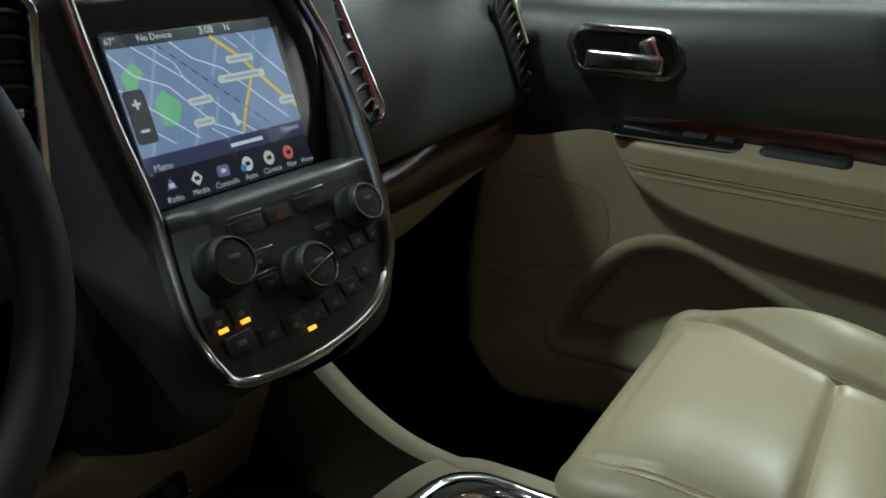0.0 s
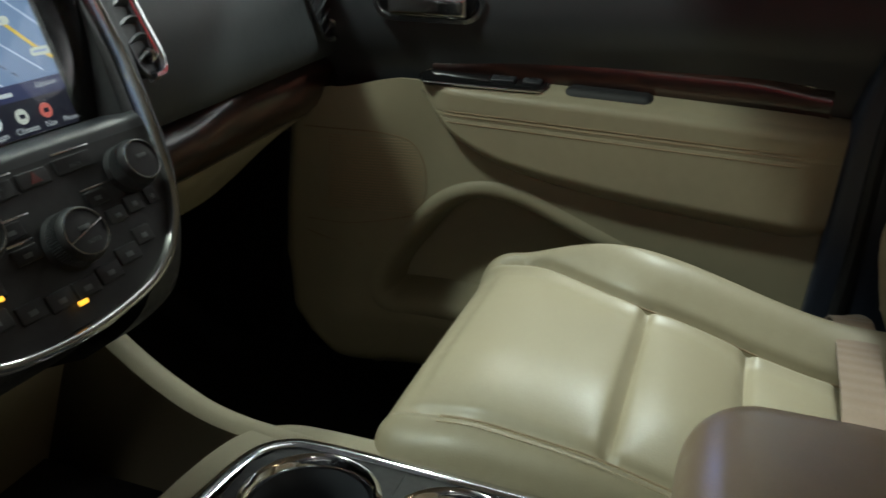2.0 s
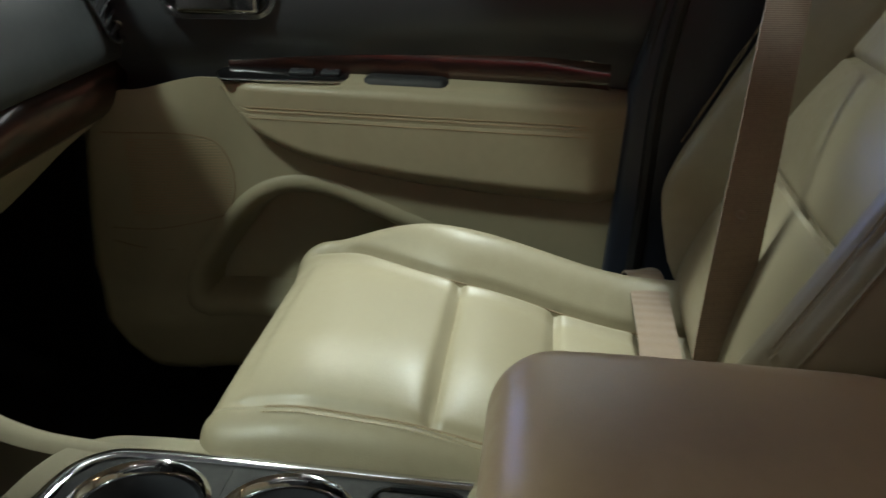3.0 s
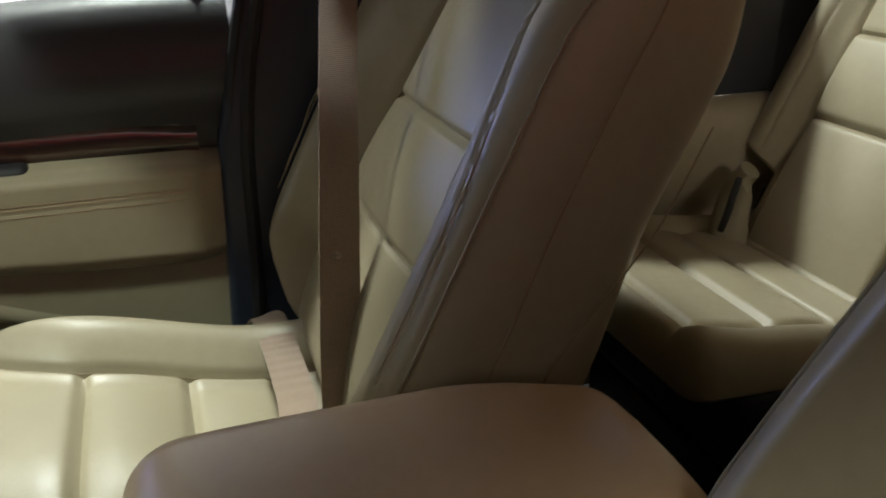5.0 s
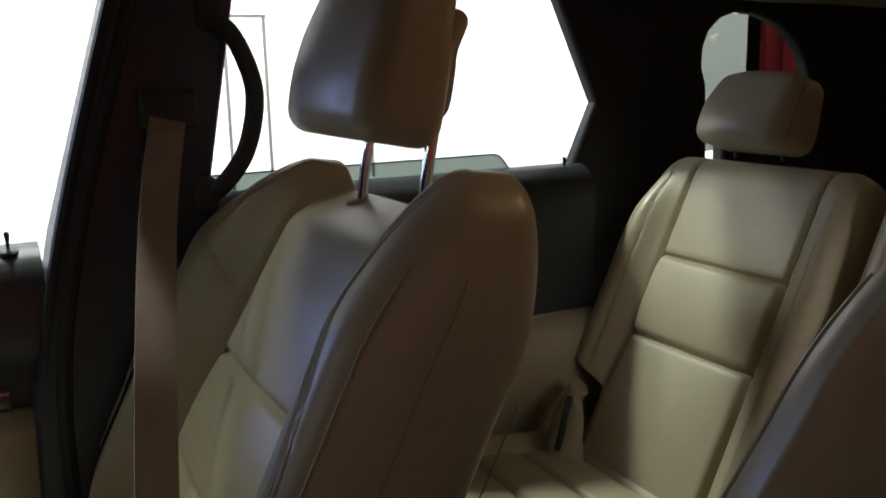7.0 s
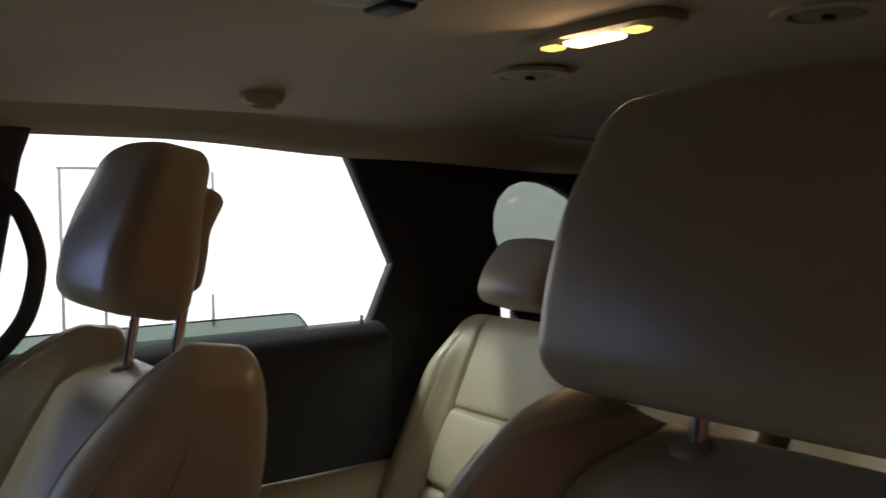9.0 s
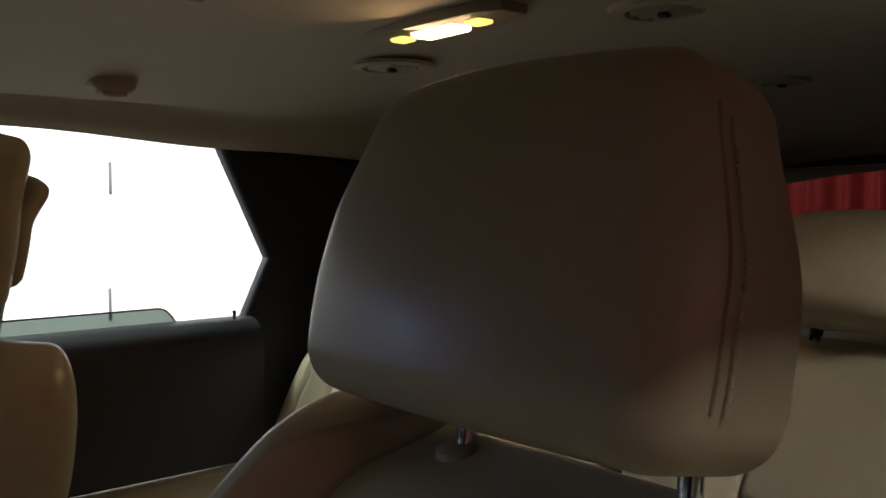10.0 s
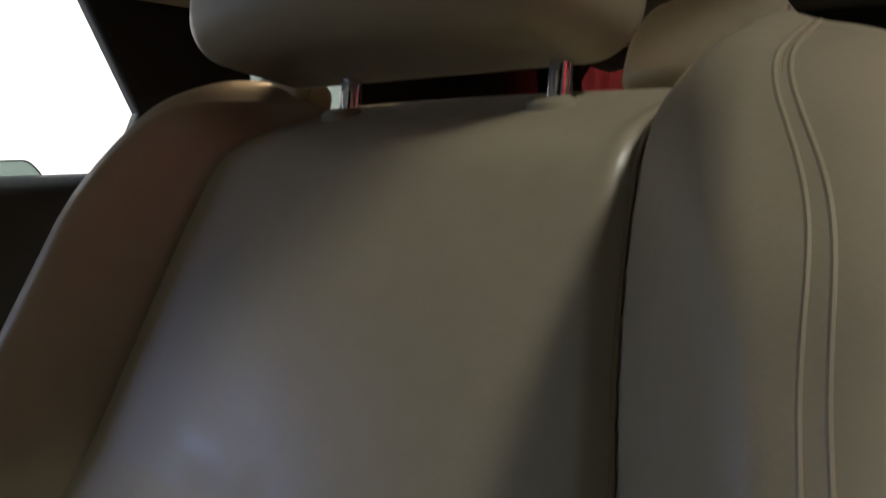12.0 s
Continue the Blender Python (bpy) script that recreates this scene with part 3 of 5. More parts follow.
dots = []
for i in range(40):
    for j in range(27):
        yy, zz = 0.560 - 0.0036 * i + 0.0018 * (j % 2), 0.376 + 0.0043 * j
        if yy > grille_edge(zz) + 0.004:
            dots.append(shift(rbox((0.0022, 0.0022, 0.0022), 0.0007, (1, 1, 1), 1), (float(lower_x(yy, zz)) - 0.0103, yy, zz)))
part("speaker_grille", joined(*dots), TAN, door, "finely dotted loudspeaker grille")
line = [(float(lower_x(a, b)) - 0.0100, a, b) for a, b in [(0.60, 0.496), (0.54, 0.498), (0.49, 0.497)] + [(grille_edge(z), z) for z in np.linspace(0.490, 0.372, 12)] + [(0.47, 0.362), (0.53, 0.352), (0.60, 0.35)]]
part("panel_joint", tube(line, 0.0012, 5), SEAM, door)
line = [(float(lower_x(a, b)) - 0.0100, a, b) for a, b in ((0.60, 0.33), (0.56, 0.322), (0.51, 0.318))]
part("panel_joint", tube(line, 0.0011, 5), SEAM, door)


# padded armrest: an upper shelf and a swelling panel that thins towards the front curve
def arm_low(y):
    y = np.asarray(y, float)
    return np.interp(y, [-0.14, 0.0, 0.07, 0.16, 0.25, 0.30, 0.335, 0.36, 0.38, 0.40, 0.415, 0.425], [0.432, 0.437, 0.441, 0.449, 0.462, 0.473, 0.487, 0.501, 0.517, 0.538, 0.557, 0.568])


rows = []
for s_ in np.linspace(0, 1, 90):
    y = np.linspace(0.424, -0.136 + 0.010 * (1 - s_), 110)
    lo, hi = arm_low(y), 0.572 + 0.003 * np.sin((y + 0.1) * 6)
    z = lo + (hi - lo) * s_
    k = (z - 0.43) / 0.14
    bulge = 0.004 + 0.030 * np.clip(s_ * 6.5, 0, 1) ** 0.6 - 0.014 * smooth_step(0.93, 1.0, s_)
    bulge = bulge * (0.25 + 0.75 * smooth_step(0.426, 0.37, y)) - 0.020 * smooth_step(-0.085, -0.137, y + 0.0 * s_)
    x = 0.690 - bulge + 0.0010 * (np.exp(-((z - 0.535) / 0.0025) ** 2) + np.exp(-((z - 0.5425) / 0.0025) ** 2)) * smooth_step(0.42, 0.38, y)
    rows.append(np.stack([x, y, z], 1))
for k, dx in enumerate((0.006, 0.022, 0.045, 0.07)):
    y = np.linspace(0.424, -0.136, 110)
    rows.append(np.stack([np.minimum(rows[89][:, 0] + dx, 0.705), y, rows[89][:, 2] + (0.003, 0.006, 0.007, 0.007)[k]], 1))
arm = part("armrest", sheet(np.array(rows), 0.008), LEATHER, door, "padded beige leather armrest with double stitching")
for c in (0.530, 0.540, 0.545):
    line = [(float(np.interp(c, rows_z, rows_x)) - 0.0082, float(yy), c) for yy, rows_z, rows_x in
            ((rows[0][i, 1], np.array([r[i, 2] for r in rows[:90]]), np.array([r[i, 0] for r in rows[:90]])) for i in range(6, 106))]
    stitched("stitching", line, arm, r=0.0009, material=TAN)
# walnut strip over the armrest with a grip recess
top = lambda y: 0.603 + 0.026 * smooth_step(0.415, 0.28, y) - 0.012 * smooth_step(0.0, -0.12, y)
ys = np.linspace(0.418, -0.108, 70)
strip = []
for k in np.linspace(0, 1, 9):
    z = 0.582 + (top(ys) - 0.582) * k
    strip.append(np.stack([0.706 - 0.010 * math.sin(math.pi * min(1, k * 0.9 + 0.1)) ** 0.5 + 0 * ys, ys, z], 1))
part("wood_strip", sheet(np.array(strip), 0.006), WOOD, door, "dark walnut trim strip")
part("strip_edge", tube([(0.697, float(a), float(top(a)) + 0.001) for a in ys[::6]], 0.0014, 6), SATIN, door)
part("grip_recess", shift(rbox((0.07, 0.122, 0.034), 0.014, (3, 8, 3), 4), (0.700, 0.165, 0.575)), RUBBER, door, "black pull grip set into the armrest")
# window switch panel
sw = frame_of((0.679, 0.338, 0.5825), (0.06, -0.99, 0.01), (0.97, 0.06, 0.20))
panel = part("switch_panel", placed(plate(rounded(0.178, 0.040, 0.017), 0.006, 0.002), sw), GLOSS, door, "gloss black window switch panel")
part("panel_rim", sweep([tuple(sw @ Vector((*p, 0.004))) for p in rounded(0.182, 0.044, 0.019)], ring(0.0018, 6), True), CHROME, panel)
for k, w in ((0.028, 0.034), (0.068, 0.026)):
    part("window_switch", placed(shift(rbox((w, 0.016, 0.006), 0.002, (2, 2, 1), 2), (k, 0, 0.008)), sw), BLACK, panel)
    part("switch_symbol", placed(shift(rbox((w * 0.45, 0.002, 0.0008), 0.0003, (1, 1, 1), 1), (k, 0.002, 0.0115)), sw), SATIN, panel)
# inside handle in its chrome bowl
hd = frame_of((0.667, 0.424, 0.694), (0.08, -1, 0.02), (0.02, 0, 1))
bowl = rounded(0.150, 0.062, 0.026, 8)
bez = part("handle_bezel", sweep([tuple(hd @ Vector((p[0] + 0.006 * (p[1] < 0), p[1], 0.004))) for p in bowl], [(-0.005, 0), (-0.003, 0.004), (0.003, 0.004), (0.005, 0), (0.003, -0.004), (-0.003, -0.004)], True, up=tuple(hd.col[2][:3])), CHROME, door, "chrome handle surround")
part("handle_bowl", placed(plate(rounded(0.146, 0.058, 0.025, 8), 0.004), hd), GLOSS, bez)
lev = placed(shift(rbox((0.112, 0.028, 0.012), 0.006, (8, 4, 2), 3, lambda p: p + np.stack([0 * p[:, 0], 0 * p[:, 0], 0.006 * np.sin(p[:, 0] * 20)], 1)), (0.006, -0.012, 0.012)), hd)
part("door_lever", lev, CHROME, bez, "chrome pull lever")
part("lever_knob", placed(shift(rbox((0.026, 0.034, 0.012), 0.006, (3, 3, 2), 3), (0.040, 0.006, 0.012), (0, 0, 25)), hd), CHROME, bez)


def lock_pin(x, y, z, parent):
    pin = part("lock_pin", shift(lathe([(0.0, 0.026), (0.0028, 0.0255), (0.0036, 0.023), (0.0030, 0.018), (0.0022, 0.010), (0.0022, 0.0), (0.0, 0.0)], 12), (x, y, z)), RUBBER, parent)
    part("pin_collar", shift(lathe([(0.0, 0.002), (0.010, 0.0015), (0.013, 0.0), (0.013, -0.004), (0.0, -0.004)], 16), (x, y, z)), BLACK, pin)


lock_pin(0.722, -0.128, 0.790, door)

rear = thing("door_2", "rear passenger door in black and beige with its glass lowered", "car door", (0.70, -0.7, 0.05), kind="structure")
rows = []
y = np.linspace(-0.36, -1.02, 50)
for off, z in ((0.0, 0.60), (0.003, 0.66), (0.006, 0.72), (0.008, 0.77), (0.006, 0.805), (0.0, 0.820), (-0.012, 0.829), (-0.028, 0.832), (-0.05, 0.832)):
    rows.append(np.stack([0.672 - off + 0 * y, y, z + 0 * y], 1))
part("upper_trim", sheet(np.array(rows), 0.012), BLACK, rear)
rows = []
for x, z in ((0.690, 0.10), (0.675, 0.20), (0.672, 0.30), (0.668, 0.40), (0.655, 0.44), (0.636, 0.46), (0.628, 0.50), (0.628, 0.55), (0.633, 0.575), (0.645, 0.588), (0.662, 0.592), (0.69, 0.592)):
    rows.append(np.stack([x + 0 * y, y, z + 0.006 * np.sin((y + 0.4) * 4)], 1))
part("armrest_panel", sheet(np.array(rows), 0.01), LEATHER, rear, "beige padded armrest panel")
part("wood_strip", shift(rbox((0.012, 0.48, 0.022), 0.005, (2, 10, 3), 2), (0.669, -0.70, 0.625)), WOOD, rear, "dark walnut trim strip")
lock_pin(0.692, -0.984, 0.832, rear)
glass_top = lambda yy: 0.868 - 0.045 * float(smooth_step(-0.855, -0.91, yy)) ** 1.6
ys = np.concatenate([np.linspace(-0.38, -0.85, 12), np.linspace(-0.855, -0.912, 14)])
gl = part("window_pane", sheet([[(0.722, float(a), b if b < 0.81 else glass_top(a)) for a in ys] for b in (0.78, 0.82)], 0.005), TINT, rear, "lowered tinted window glass")
gl.visible_shadow = False
part("pane_edge", tube([(0.7195, float(a), glass_top(a)) for a in ys], 0.0016, 6), RUBBER, rear)

# bow-shaped grab handle on the door post
grab = thing("grab_handle", "black curved grab handle on the door post", "handle", (0.655, -0.40, 0.95))
part("bow", sweep(glide([(0.660, -0.384, 1.085), (0.640, -0.414, 1.062), (0.628, -0.434, 1.01), (0.626, -0.437, 0.965), (0.632, -0.422, 0.905), (0.645, -0.392, 0.862), (0.660, -0.376, 0.852)], 8), ring(0.013, 12, 0.75), up=(1, 0.1, 0)), BLACK, grab)
for yy, zz in ((-0.392, 1.09), (-0.372, 0.85)):
    part("foot", shift(rbox((0.03, 0.036, 0.05), 0.012, (2, 2, 2), 3), (0.662, yy, zz)), BLACK, grab)

# front passenger belt from the post guide down to the seat
belt = thing("seat_belt", "brown woven seat belt hanging from the door post", "seat belt", (0.5, -0.25, 0.4))
line = glide([(0.648, -0.330, 0.962), (0.56, -0.292, 0.85), (0.44, -0.256, 0.72), (0.36, -0.232, 0.60), (0.29, -0.21, 0.47), (0.25, -0.20, 0.40)], 14)
widths = (0.0225, 0.0010)
part("webbing", sweep(line, [(-widths[0], -widths[1]), (widths[0], -widths[1]), (widths[0], widths[1]), (-widths[0], widths[1])], up=(0.8, 0.15, -0.6)), BELT, belt)
part("belt_stop", shift(lathe([(0.0, 0.003), (0.005, 0.002), (0.006, 0.0), (0.0, -0.003)], 14), (0.328, -0.219, 0.552), (70, 0, 60)), BELT, belt)
low = thing("lap_belt", "pale brown lap belt strap lying across the cushion", "seat belt", (0.45, -0.15, 0.36))
part("webbing", sweep(glide([(0.560, -0.140, 0.372), (0.535, -0.158, 0.394), (0.49, -0.162, 0.400), (0.43, -0.164, 0.391), (0.34, -0.165, 0.381), (0.26, -0.156, 0.380), (0.22, -0.160, 0.372)], 8), [(-0.022, -0.0012), (0.022, -0.0012), (0.022, 0.0012), (-0.022, 0.0012)]), BELT, low)

# ---------------------------------------------------------------- front seats
LEAN = radians(27)


def back_to_world(p, x0, y0=-0.20, z0=0.40, lean=LEAN):
    """(across, forward, up along the back) to the world."""
    c, s = math.cos(lean), math.sin(lean)
    return np.stack([x0 + p[:, 0], y0 + c * p[:, 1] - s * p[:, 2], z0 + s * p[:, 1] + c * p[:, 2]], 1)


def back_half(s):
    """Half the width of the back at a height along it."""
    return 0.262 - 0.045 * smooth_step(0.14, -0.03, s) - 0.064 * (1 - np.sqrt(np.clip(1 - (np.clip(s - 0.44, 0, 0.150) / 0.158) ** 2, 0, 1)))


def back_sew(s, outer=0):
    """Where the middle panel of the back is sewn to its wings, wider on the door side."""
    return 0.142 + 0.020 * smooth_step(0.50, 0.18, s) + outer * 0.034 * smooth_step(0.60, 0.10, s)


def sew_side(x, out):
    """How far the middle panel is widened on that side: fully by the door, partly on the driver's inner side."""
    return np.where(np.asarray(x) * out > 0, 1.0, 0.7 * (out < 0))


def back_front(x, s, out=1):
    """Height of the leather over the plain of the back."""
    ax, sew, half = np.abs(x), back_sew(s, sew_side(x, out)), back_half(s)
    fade = smooth_step(0.60, 0.42, s)
    k = np.clip((ax - sew) / np.maximum(half - sew, 0.01), 0, 1)
    wing = (0.064 * smooth_step(-0.048, 0.50, k) - 0.0010 - 0.006 * smooth_step(0.90, 1.0, k)) * (0.42 + 0.58 * fade) * smooth_step(-0.05, 0.08, s)
    ins = ax < sew
    puff = ins * 0.012 * (1 - (ax / sew) ** 2) * (0.7 + 0.3 * np.cos((s - 0.275) * 9))
    roll = ins * (1 - 0.5 * (ax / sew) ** 2) * (0.006 * np.cos(np.clip((s - 0.247) / 0.07, -1, 1) * math.pi / 2) + 0.006 * np.cos(np.clip((s - 0.09) / 0.085, -1, 1) * math.pi / 2) + 0.004 * np.cos(np.clip((s - 0.43) / 0.11, -1, 1) * math.pi / 2))
    cut = groove(ax - sew, 0.0045, 0.008) + ins * (groove(s - 0.178 + 0.03 * (out < 0), 0.004, 0.008) + groove(s - 0.316 + 0.05 * (out < 0), 0.004, 0.008))
    for o in (0.0, 0.0075) if out > 0 else ():
        cut = cut + groove(ax - sew - 0.052 - o - 0.016 * (out > 0) * smooth_step(0.52, 0.28, s), 0.0024, 0.0028)
    fall = 0.055 * smooth_step(0.49, 0.60, s) ** 2 * (1 - 0.65 * (out > 0) * smooth_step(0.12, 0.18, ax))
    return wing + puff + roll + cut - fall


def back_form(p, x0):
    """Shapes a slab (1 x 0.13 x 0.60, first axis in half widths) into the seat back."""
    s = p[:, 2] * 1.03 + 0.279
    x = p[:, 0] / 0.25 * back_half(s)
    out = 1 if x0 > 0 else -1
    x = x + out * (0.060 if x0 > 0 else 0.050) * smooth_step(0.14, 0.25, out * p[:, 0]) * smooth_step(-0.04, 0.12, s) * smooth_step(0.60, 0.36, s)
    tight = (x0 < 0) * smooth_step(0.10, 0.25, p[:, 0])
    x = x - 0.068 * tight * smooth_step(0.05, 0.55, s)
    d = p[:, 1]
    behind = -((0.080 + 0.032 * smooth_step(0.57, 0.45, s) if x0 > 0 else 0.098) + (0.020 if x0 > 0 else 0.034) * smooth_step(0.34, 0.16, s)) + (0.012 if x0 > 0 else 0.035) * smooth_step(0.52, 0.60, s)
    k = (d + 0.065) / 0.13
    dd = behind + (back_front(p[:, 0] / 0.25 * back_half(s), s, out) - 0.010 * tight - behind) * k
    s = s - 0.034 * smooth_step(0.40, 0.57, s) * smooth_step(0.175, 0.125, np.abs(x)) - (0.36 if x0 > 0 else 0.10) * dd * smooth_step(0.40, 0.58, s) * smooth_step(0.12, 0.20, np.abs(x))
    if x0 > 0:
        s = s - 0.020 * smooth_step(0.38, 0.57, s) * smooth_step(0.11, 0.18, x)
    else:
        s = s - 0.022 * smooth_step(0.36, 0.56, s) * smooth_step(-0.145, -0.20, x)
    return back_to_world(np.stack([x, dd, s], 1), x0)


def seam_out(y):
    return 0.100 + 0.065 * smooth_step(0.05, 0.23, y)


def seam_in(y):
    return -0.168 + 0.016 * smooth_step(0.0, 0.23, y)


def cushion_form(p, x0):
    """Shapes a rounded slab (0.41 x 0.50 x 0.17) into the seat cushion."""
    x, y, z = p[:, 0].copy(), p[:, 1] + 0.013, p[:, 2].copy()              # y from -0.247 to 0.273
    top = smooth_step(-0.02, 0.07, z)
    so, si = seam_out(y), seam_in(y)
    ins = (x < so) & (x > si)
    lift = 0.408 - 0.052 * smooth_step(0.10, -0.17, y) - 0.010 * smooth_step(0.17, 0.26, y)
    wing = 0.047 * smooth_step(so - 0.03, so + 0.06, x) - 0.012 * smooth_step(-0.05, -0.20, x) * smooth_step(0.285, 0.235, y) * (0.25 + 0.75 * smooth_step(-0.20, 0.10, y)) - 0.016 * smooth_step(0.165, 0.205, x)
    wing = wing + 0.003 * smooth_step(0, 1, (si - x) / 0.015)
    cut = (groove(x - so, 0.0045, 0.008) + groove(x - si, 0.006, 0.005)) * smooth_step(0.27, 0.23, y)
    cut = cut + ins * (groove(y - 0.060, 0.006, 0.006) + groove(y + 0.052, 0.006, 0.006) + groove(y + 0.150, 0.006, 0.006))
    k = np.clip((x - si) / (so - si), 0, 1)
    puff = ins * 0.012 * (1 - (2 * k - 1) ** 4) * np.where(y > 0.06, np.sqrt(np.clip(1 - ((y - 0.145) / 0.10) ** 2, 0, 1)), np.abs(np.sin((y - 0.060) / 0.112 * math.pi)) ** 0.6)
    zz = np.where(z > 0, lift + (z - 0.085) + top * (wing + cut + puff), lift + z - 0.085)
    y = y - 0.045 * smooth_step(0.03, -0.09, z) * smooth_step(0.05, 0.25, y)
    return np.stack([x0 + x, y, zz], 1)


def head_form(p, x0, y0, z0, lean, w=0.138, h=0.098, taper=0.20):
    """Shapes a rounded block (2w x 0.11 x 2h) into a head restraint with a full front."""
    x, d, s = p[:, 0], p[:, 1], p[:, 2]
    k = (s + h) / (2 * h)
    thin = 1.0 - taper * smooth_step(0.42, 1.05, k) ** 1.3 - 0.25 * taper * smooth_step(0.25, 0.0, k)
    front = smooth_step(-0.01, 0.04, d)
    dd = d * (1 - 0.25 * smooth_step(0.3, 1.0, k)) + front * (1 - (x / w) ** 2) * (0.012 + taper * 0.10 * np.exp(-((k - 0.25) / 0.3) ** 2)) - 0.09 * taper * smooth_step(0.55, 1.0, k)
    return back_to_world(np.stack([x * thin, dd, s + 0.06 * taper * (1 - (x / w) ** 2) * smooth_step(0.6, 1, k)], 1), x0, y0, z0, lean)


def front_seat(x0, label, move, head_drop):
    """A front seat, built about its own middle and then set back and up by move."""
    at = (x0, -0.02 + move[0], 0.05)
    my = np.array([0, move[0], move[1]])
    seat = thing("front_seat", label, "car seat", at, group="front seats")

    def put(name, geo, material, parent, words=""):
        return part(name, (np.asarray(geo[0]) + my, geo[1]), material, parent, words)
    back = put("backrest", rbox((0.50, 0.13, 0.60), 0.040, (190, 4, 140), 8, lambda p: back_form(p, x0)), LEATHER, seat)
    cush = put("cushion", rbox((0.41, 0.52, 0.17), 0.040, (120, 130, 4), 8, lambda p: cushion_form(p, x0)), LEATHER, seat)

    def on_back(x, s, out=0.0):
        """A line on the leather front of the back."""
        x, s = np.asarray(x, float), np.asarray(s, float)
        q = np.stack([x * 0.25 / back_half(s), 0.065 + 0 * x, (s - 0.279) / 1.03], 1)
        w = back_form(q, x0)
        return w + np.array([0, out * math.cos(LEAN), out * math.sin(LEAN)]) + my

    for sgn in (-1, 1):
        ss = np.linspace(0.0, 0.50, 70)
        q = np.stack([sgn * (0.2388 + 0 * ss), 0.0540 + 0 * ss, (ss - 0.279) / 1.03], 1)
        part("piping", sweep(back_form(q, x0) + my, ring(0.0016, 6), up=(1, 0, 0)), LEATHER, back)
        for depth, top_end in ((0.014 + 0 * ss, 0.50), (-0.058 + 0.036 * smooth_step(0.42, 0.20, ss), 0.42)):
            q = np.stack([sgn * (0.2503 + 0 * ss), depth, (ss * top_end / 0.50 - 0.279) / 1.03], 1)
            part("side_seam", sweep(back_form(q, x0) + my, ring(0.0010, 5), up=(1, 0, 0)), SEAM, back)
        ss = np.linspace(0.12, 0.54 if x0 > 0 else 0.575, 90)
        for off, rr, thread in ((0.0, 0.0008, THREAD), (0.0075, 0.0008, THREAD)) if x0 > 0 else ((0.0, 0.0012, LEATHER), (0.0022, 0.0007, SEAM), (0.0044, 0.0012, LEATHER)) if sgn < 0 else ():
            part("stitching", sweep(on_back(sgn * (back_sew(ss, sew_side(sgn, math.copysign(1, x0))) + 0.052 + off + (0.016 * smooth_step(0.52, 0.28, ss) if x0 > 0 else 0.015 * np.exp(-((ss - 0.47) / 0.065) ** 2))), ss, 0.0006 if x0 > 0 else -0.0008), ring(rr, 8), up=(1, 0, 0)), thread, back)
        ss = np.linspace(0.03, 0.545, 80)
        part("seam", sweep(on_back(sgn * back_sew(ss, sew_side(sgn, math.copysign(1, x0))), ss, 0.0028), ring(0.0011, 5), up=(1, 0, 0)), SEAM, back)
    yy = np.linspace(-0.22, 0.215, 70)
    for fn, offs in ((seam_in, (-0.010, -0.018)), (seam_out, ())):
        q = np.stack([fn(yy), yy - 0.013, 0.085 + 0 * yy], 1)
        part("seam", sweep(cushion_form(q, x0) + my + np.array([0, 0, 0.0006]), ring(0.0012, 5), up=(1, 0, 0.2)), SEAM, cush)
        for o in offs:
            stitched("stitching", cushion_form(q + np.array([o, 0, 0]), x0) + my + np.array([0, 0, 0.0004]), cush, up=(1, 0, 0.2))
    # hard shell behind, plastic covers and rails below
    shell = []
    for s in np.linspace(0.05, 0.49, 24):
        dep = 0.098 + 0.034 * float(smooth_step(0.34, 0.16, s)) + 0.004
        shell.append([tuple(back_to_world(np.array([[x, -dep + 0.012 * (abs(x) / 0.21) ** 6, s]]), x0)[0]) for x in np.linspace(-0.215, 0.215, 24)])
    put("back_shell", sheet(np.array(shell)[::-1], 0.004), TRIM, seat)
    for sgn in (-1, 1):
        put("side_cover", shift(rbox((0.022, 0.44, 0.10), 0.010, (2, 8, 4), 3, lambda p: p + np.stack([0 * p[:, 0], 0 * p[:, 0], 0.015 * np.sin(p[:, 1] * 6)], 1)), (x0 + sgn * 0.195, 0.0, 0.225)), TRIM, seat)
        part("seat_rail", shift(rbox((0.035, 0.50, 0.05), 0.008, (2, 4, 2), 2), (x0 + sgn * 0.16, -0.02 + move[0], 0.075)), RUBBER, seat)
    part("seat_frame", shift(rbox((0.32, 0.42, 0.18 + move[1]), 0.02, (3, 3, 3), 2), (x0, move[0], 0.175 + move[1] / 2)), RUBBER, seat)
    # head restraint on two posts
    hx, hz = x0 + (0.016 if head_drop else 0.006), 1.024 - head_drop
    px = x0 + (0.004 if head_drop else -0.014)

    def head(p):
        if not head_drop:
            return head_form(p * np.array([0.94, 0.86, 0.97]), hx + 0.006, -0.482, hz, radians(12), 0.125, 0.093, 0.10)
        lean_in = 0.016 * smooth_step(-0.02, 0.09, p[:, 2]) * smooth_step(0.0, -0.12, p[:, 0])
        return head_form(p * np.array([1.11, 1, 1]) + np.stack([lean_in, 0 * lean_in, 0 * lean_in], 1), hx + 0.014, -0.488, hz, radians(12), 0.139, 0.093, 0.09)
    rest = put("headrest", rbox((0.25, 0.098, 0.186), 0.026, (60, 8, 44), 7, head), LEATHER, seat)
    put("headrest_shell", rbox((0.176, 0.03, 0.11), 0.014, (12, 3, 10), 4, lambda p: head_form(p, hx, -0.534 if head_drop else -0.522, hz - 0.012, radians(12), 0.088, 0.055)), TRIM, rest)
    for sgn in (-1, 1):
        q = np.array([[sgn * 0.1240, 0.0300, v] for v in np.linspace(-0.064, 0.066, 60)])
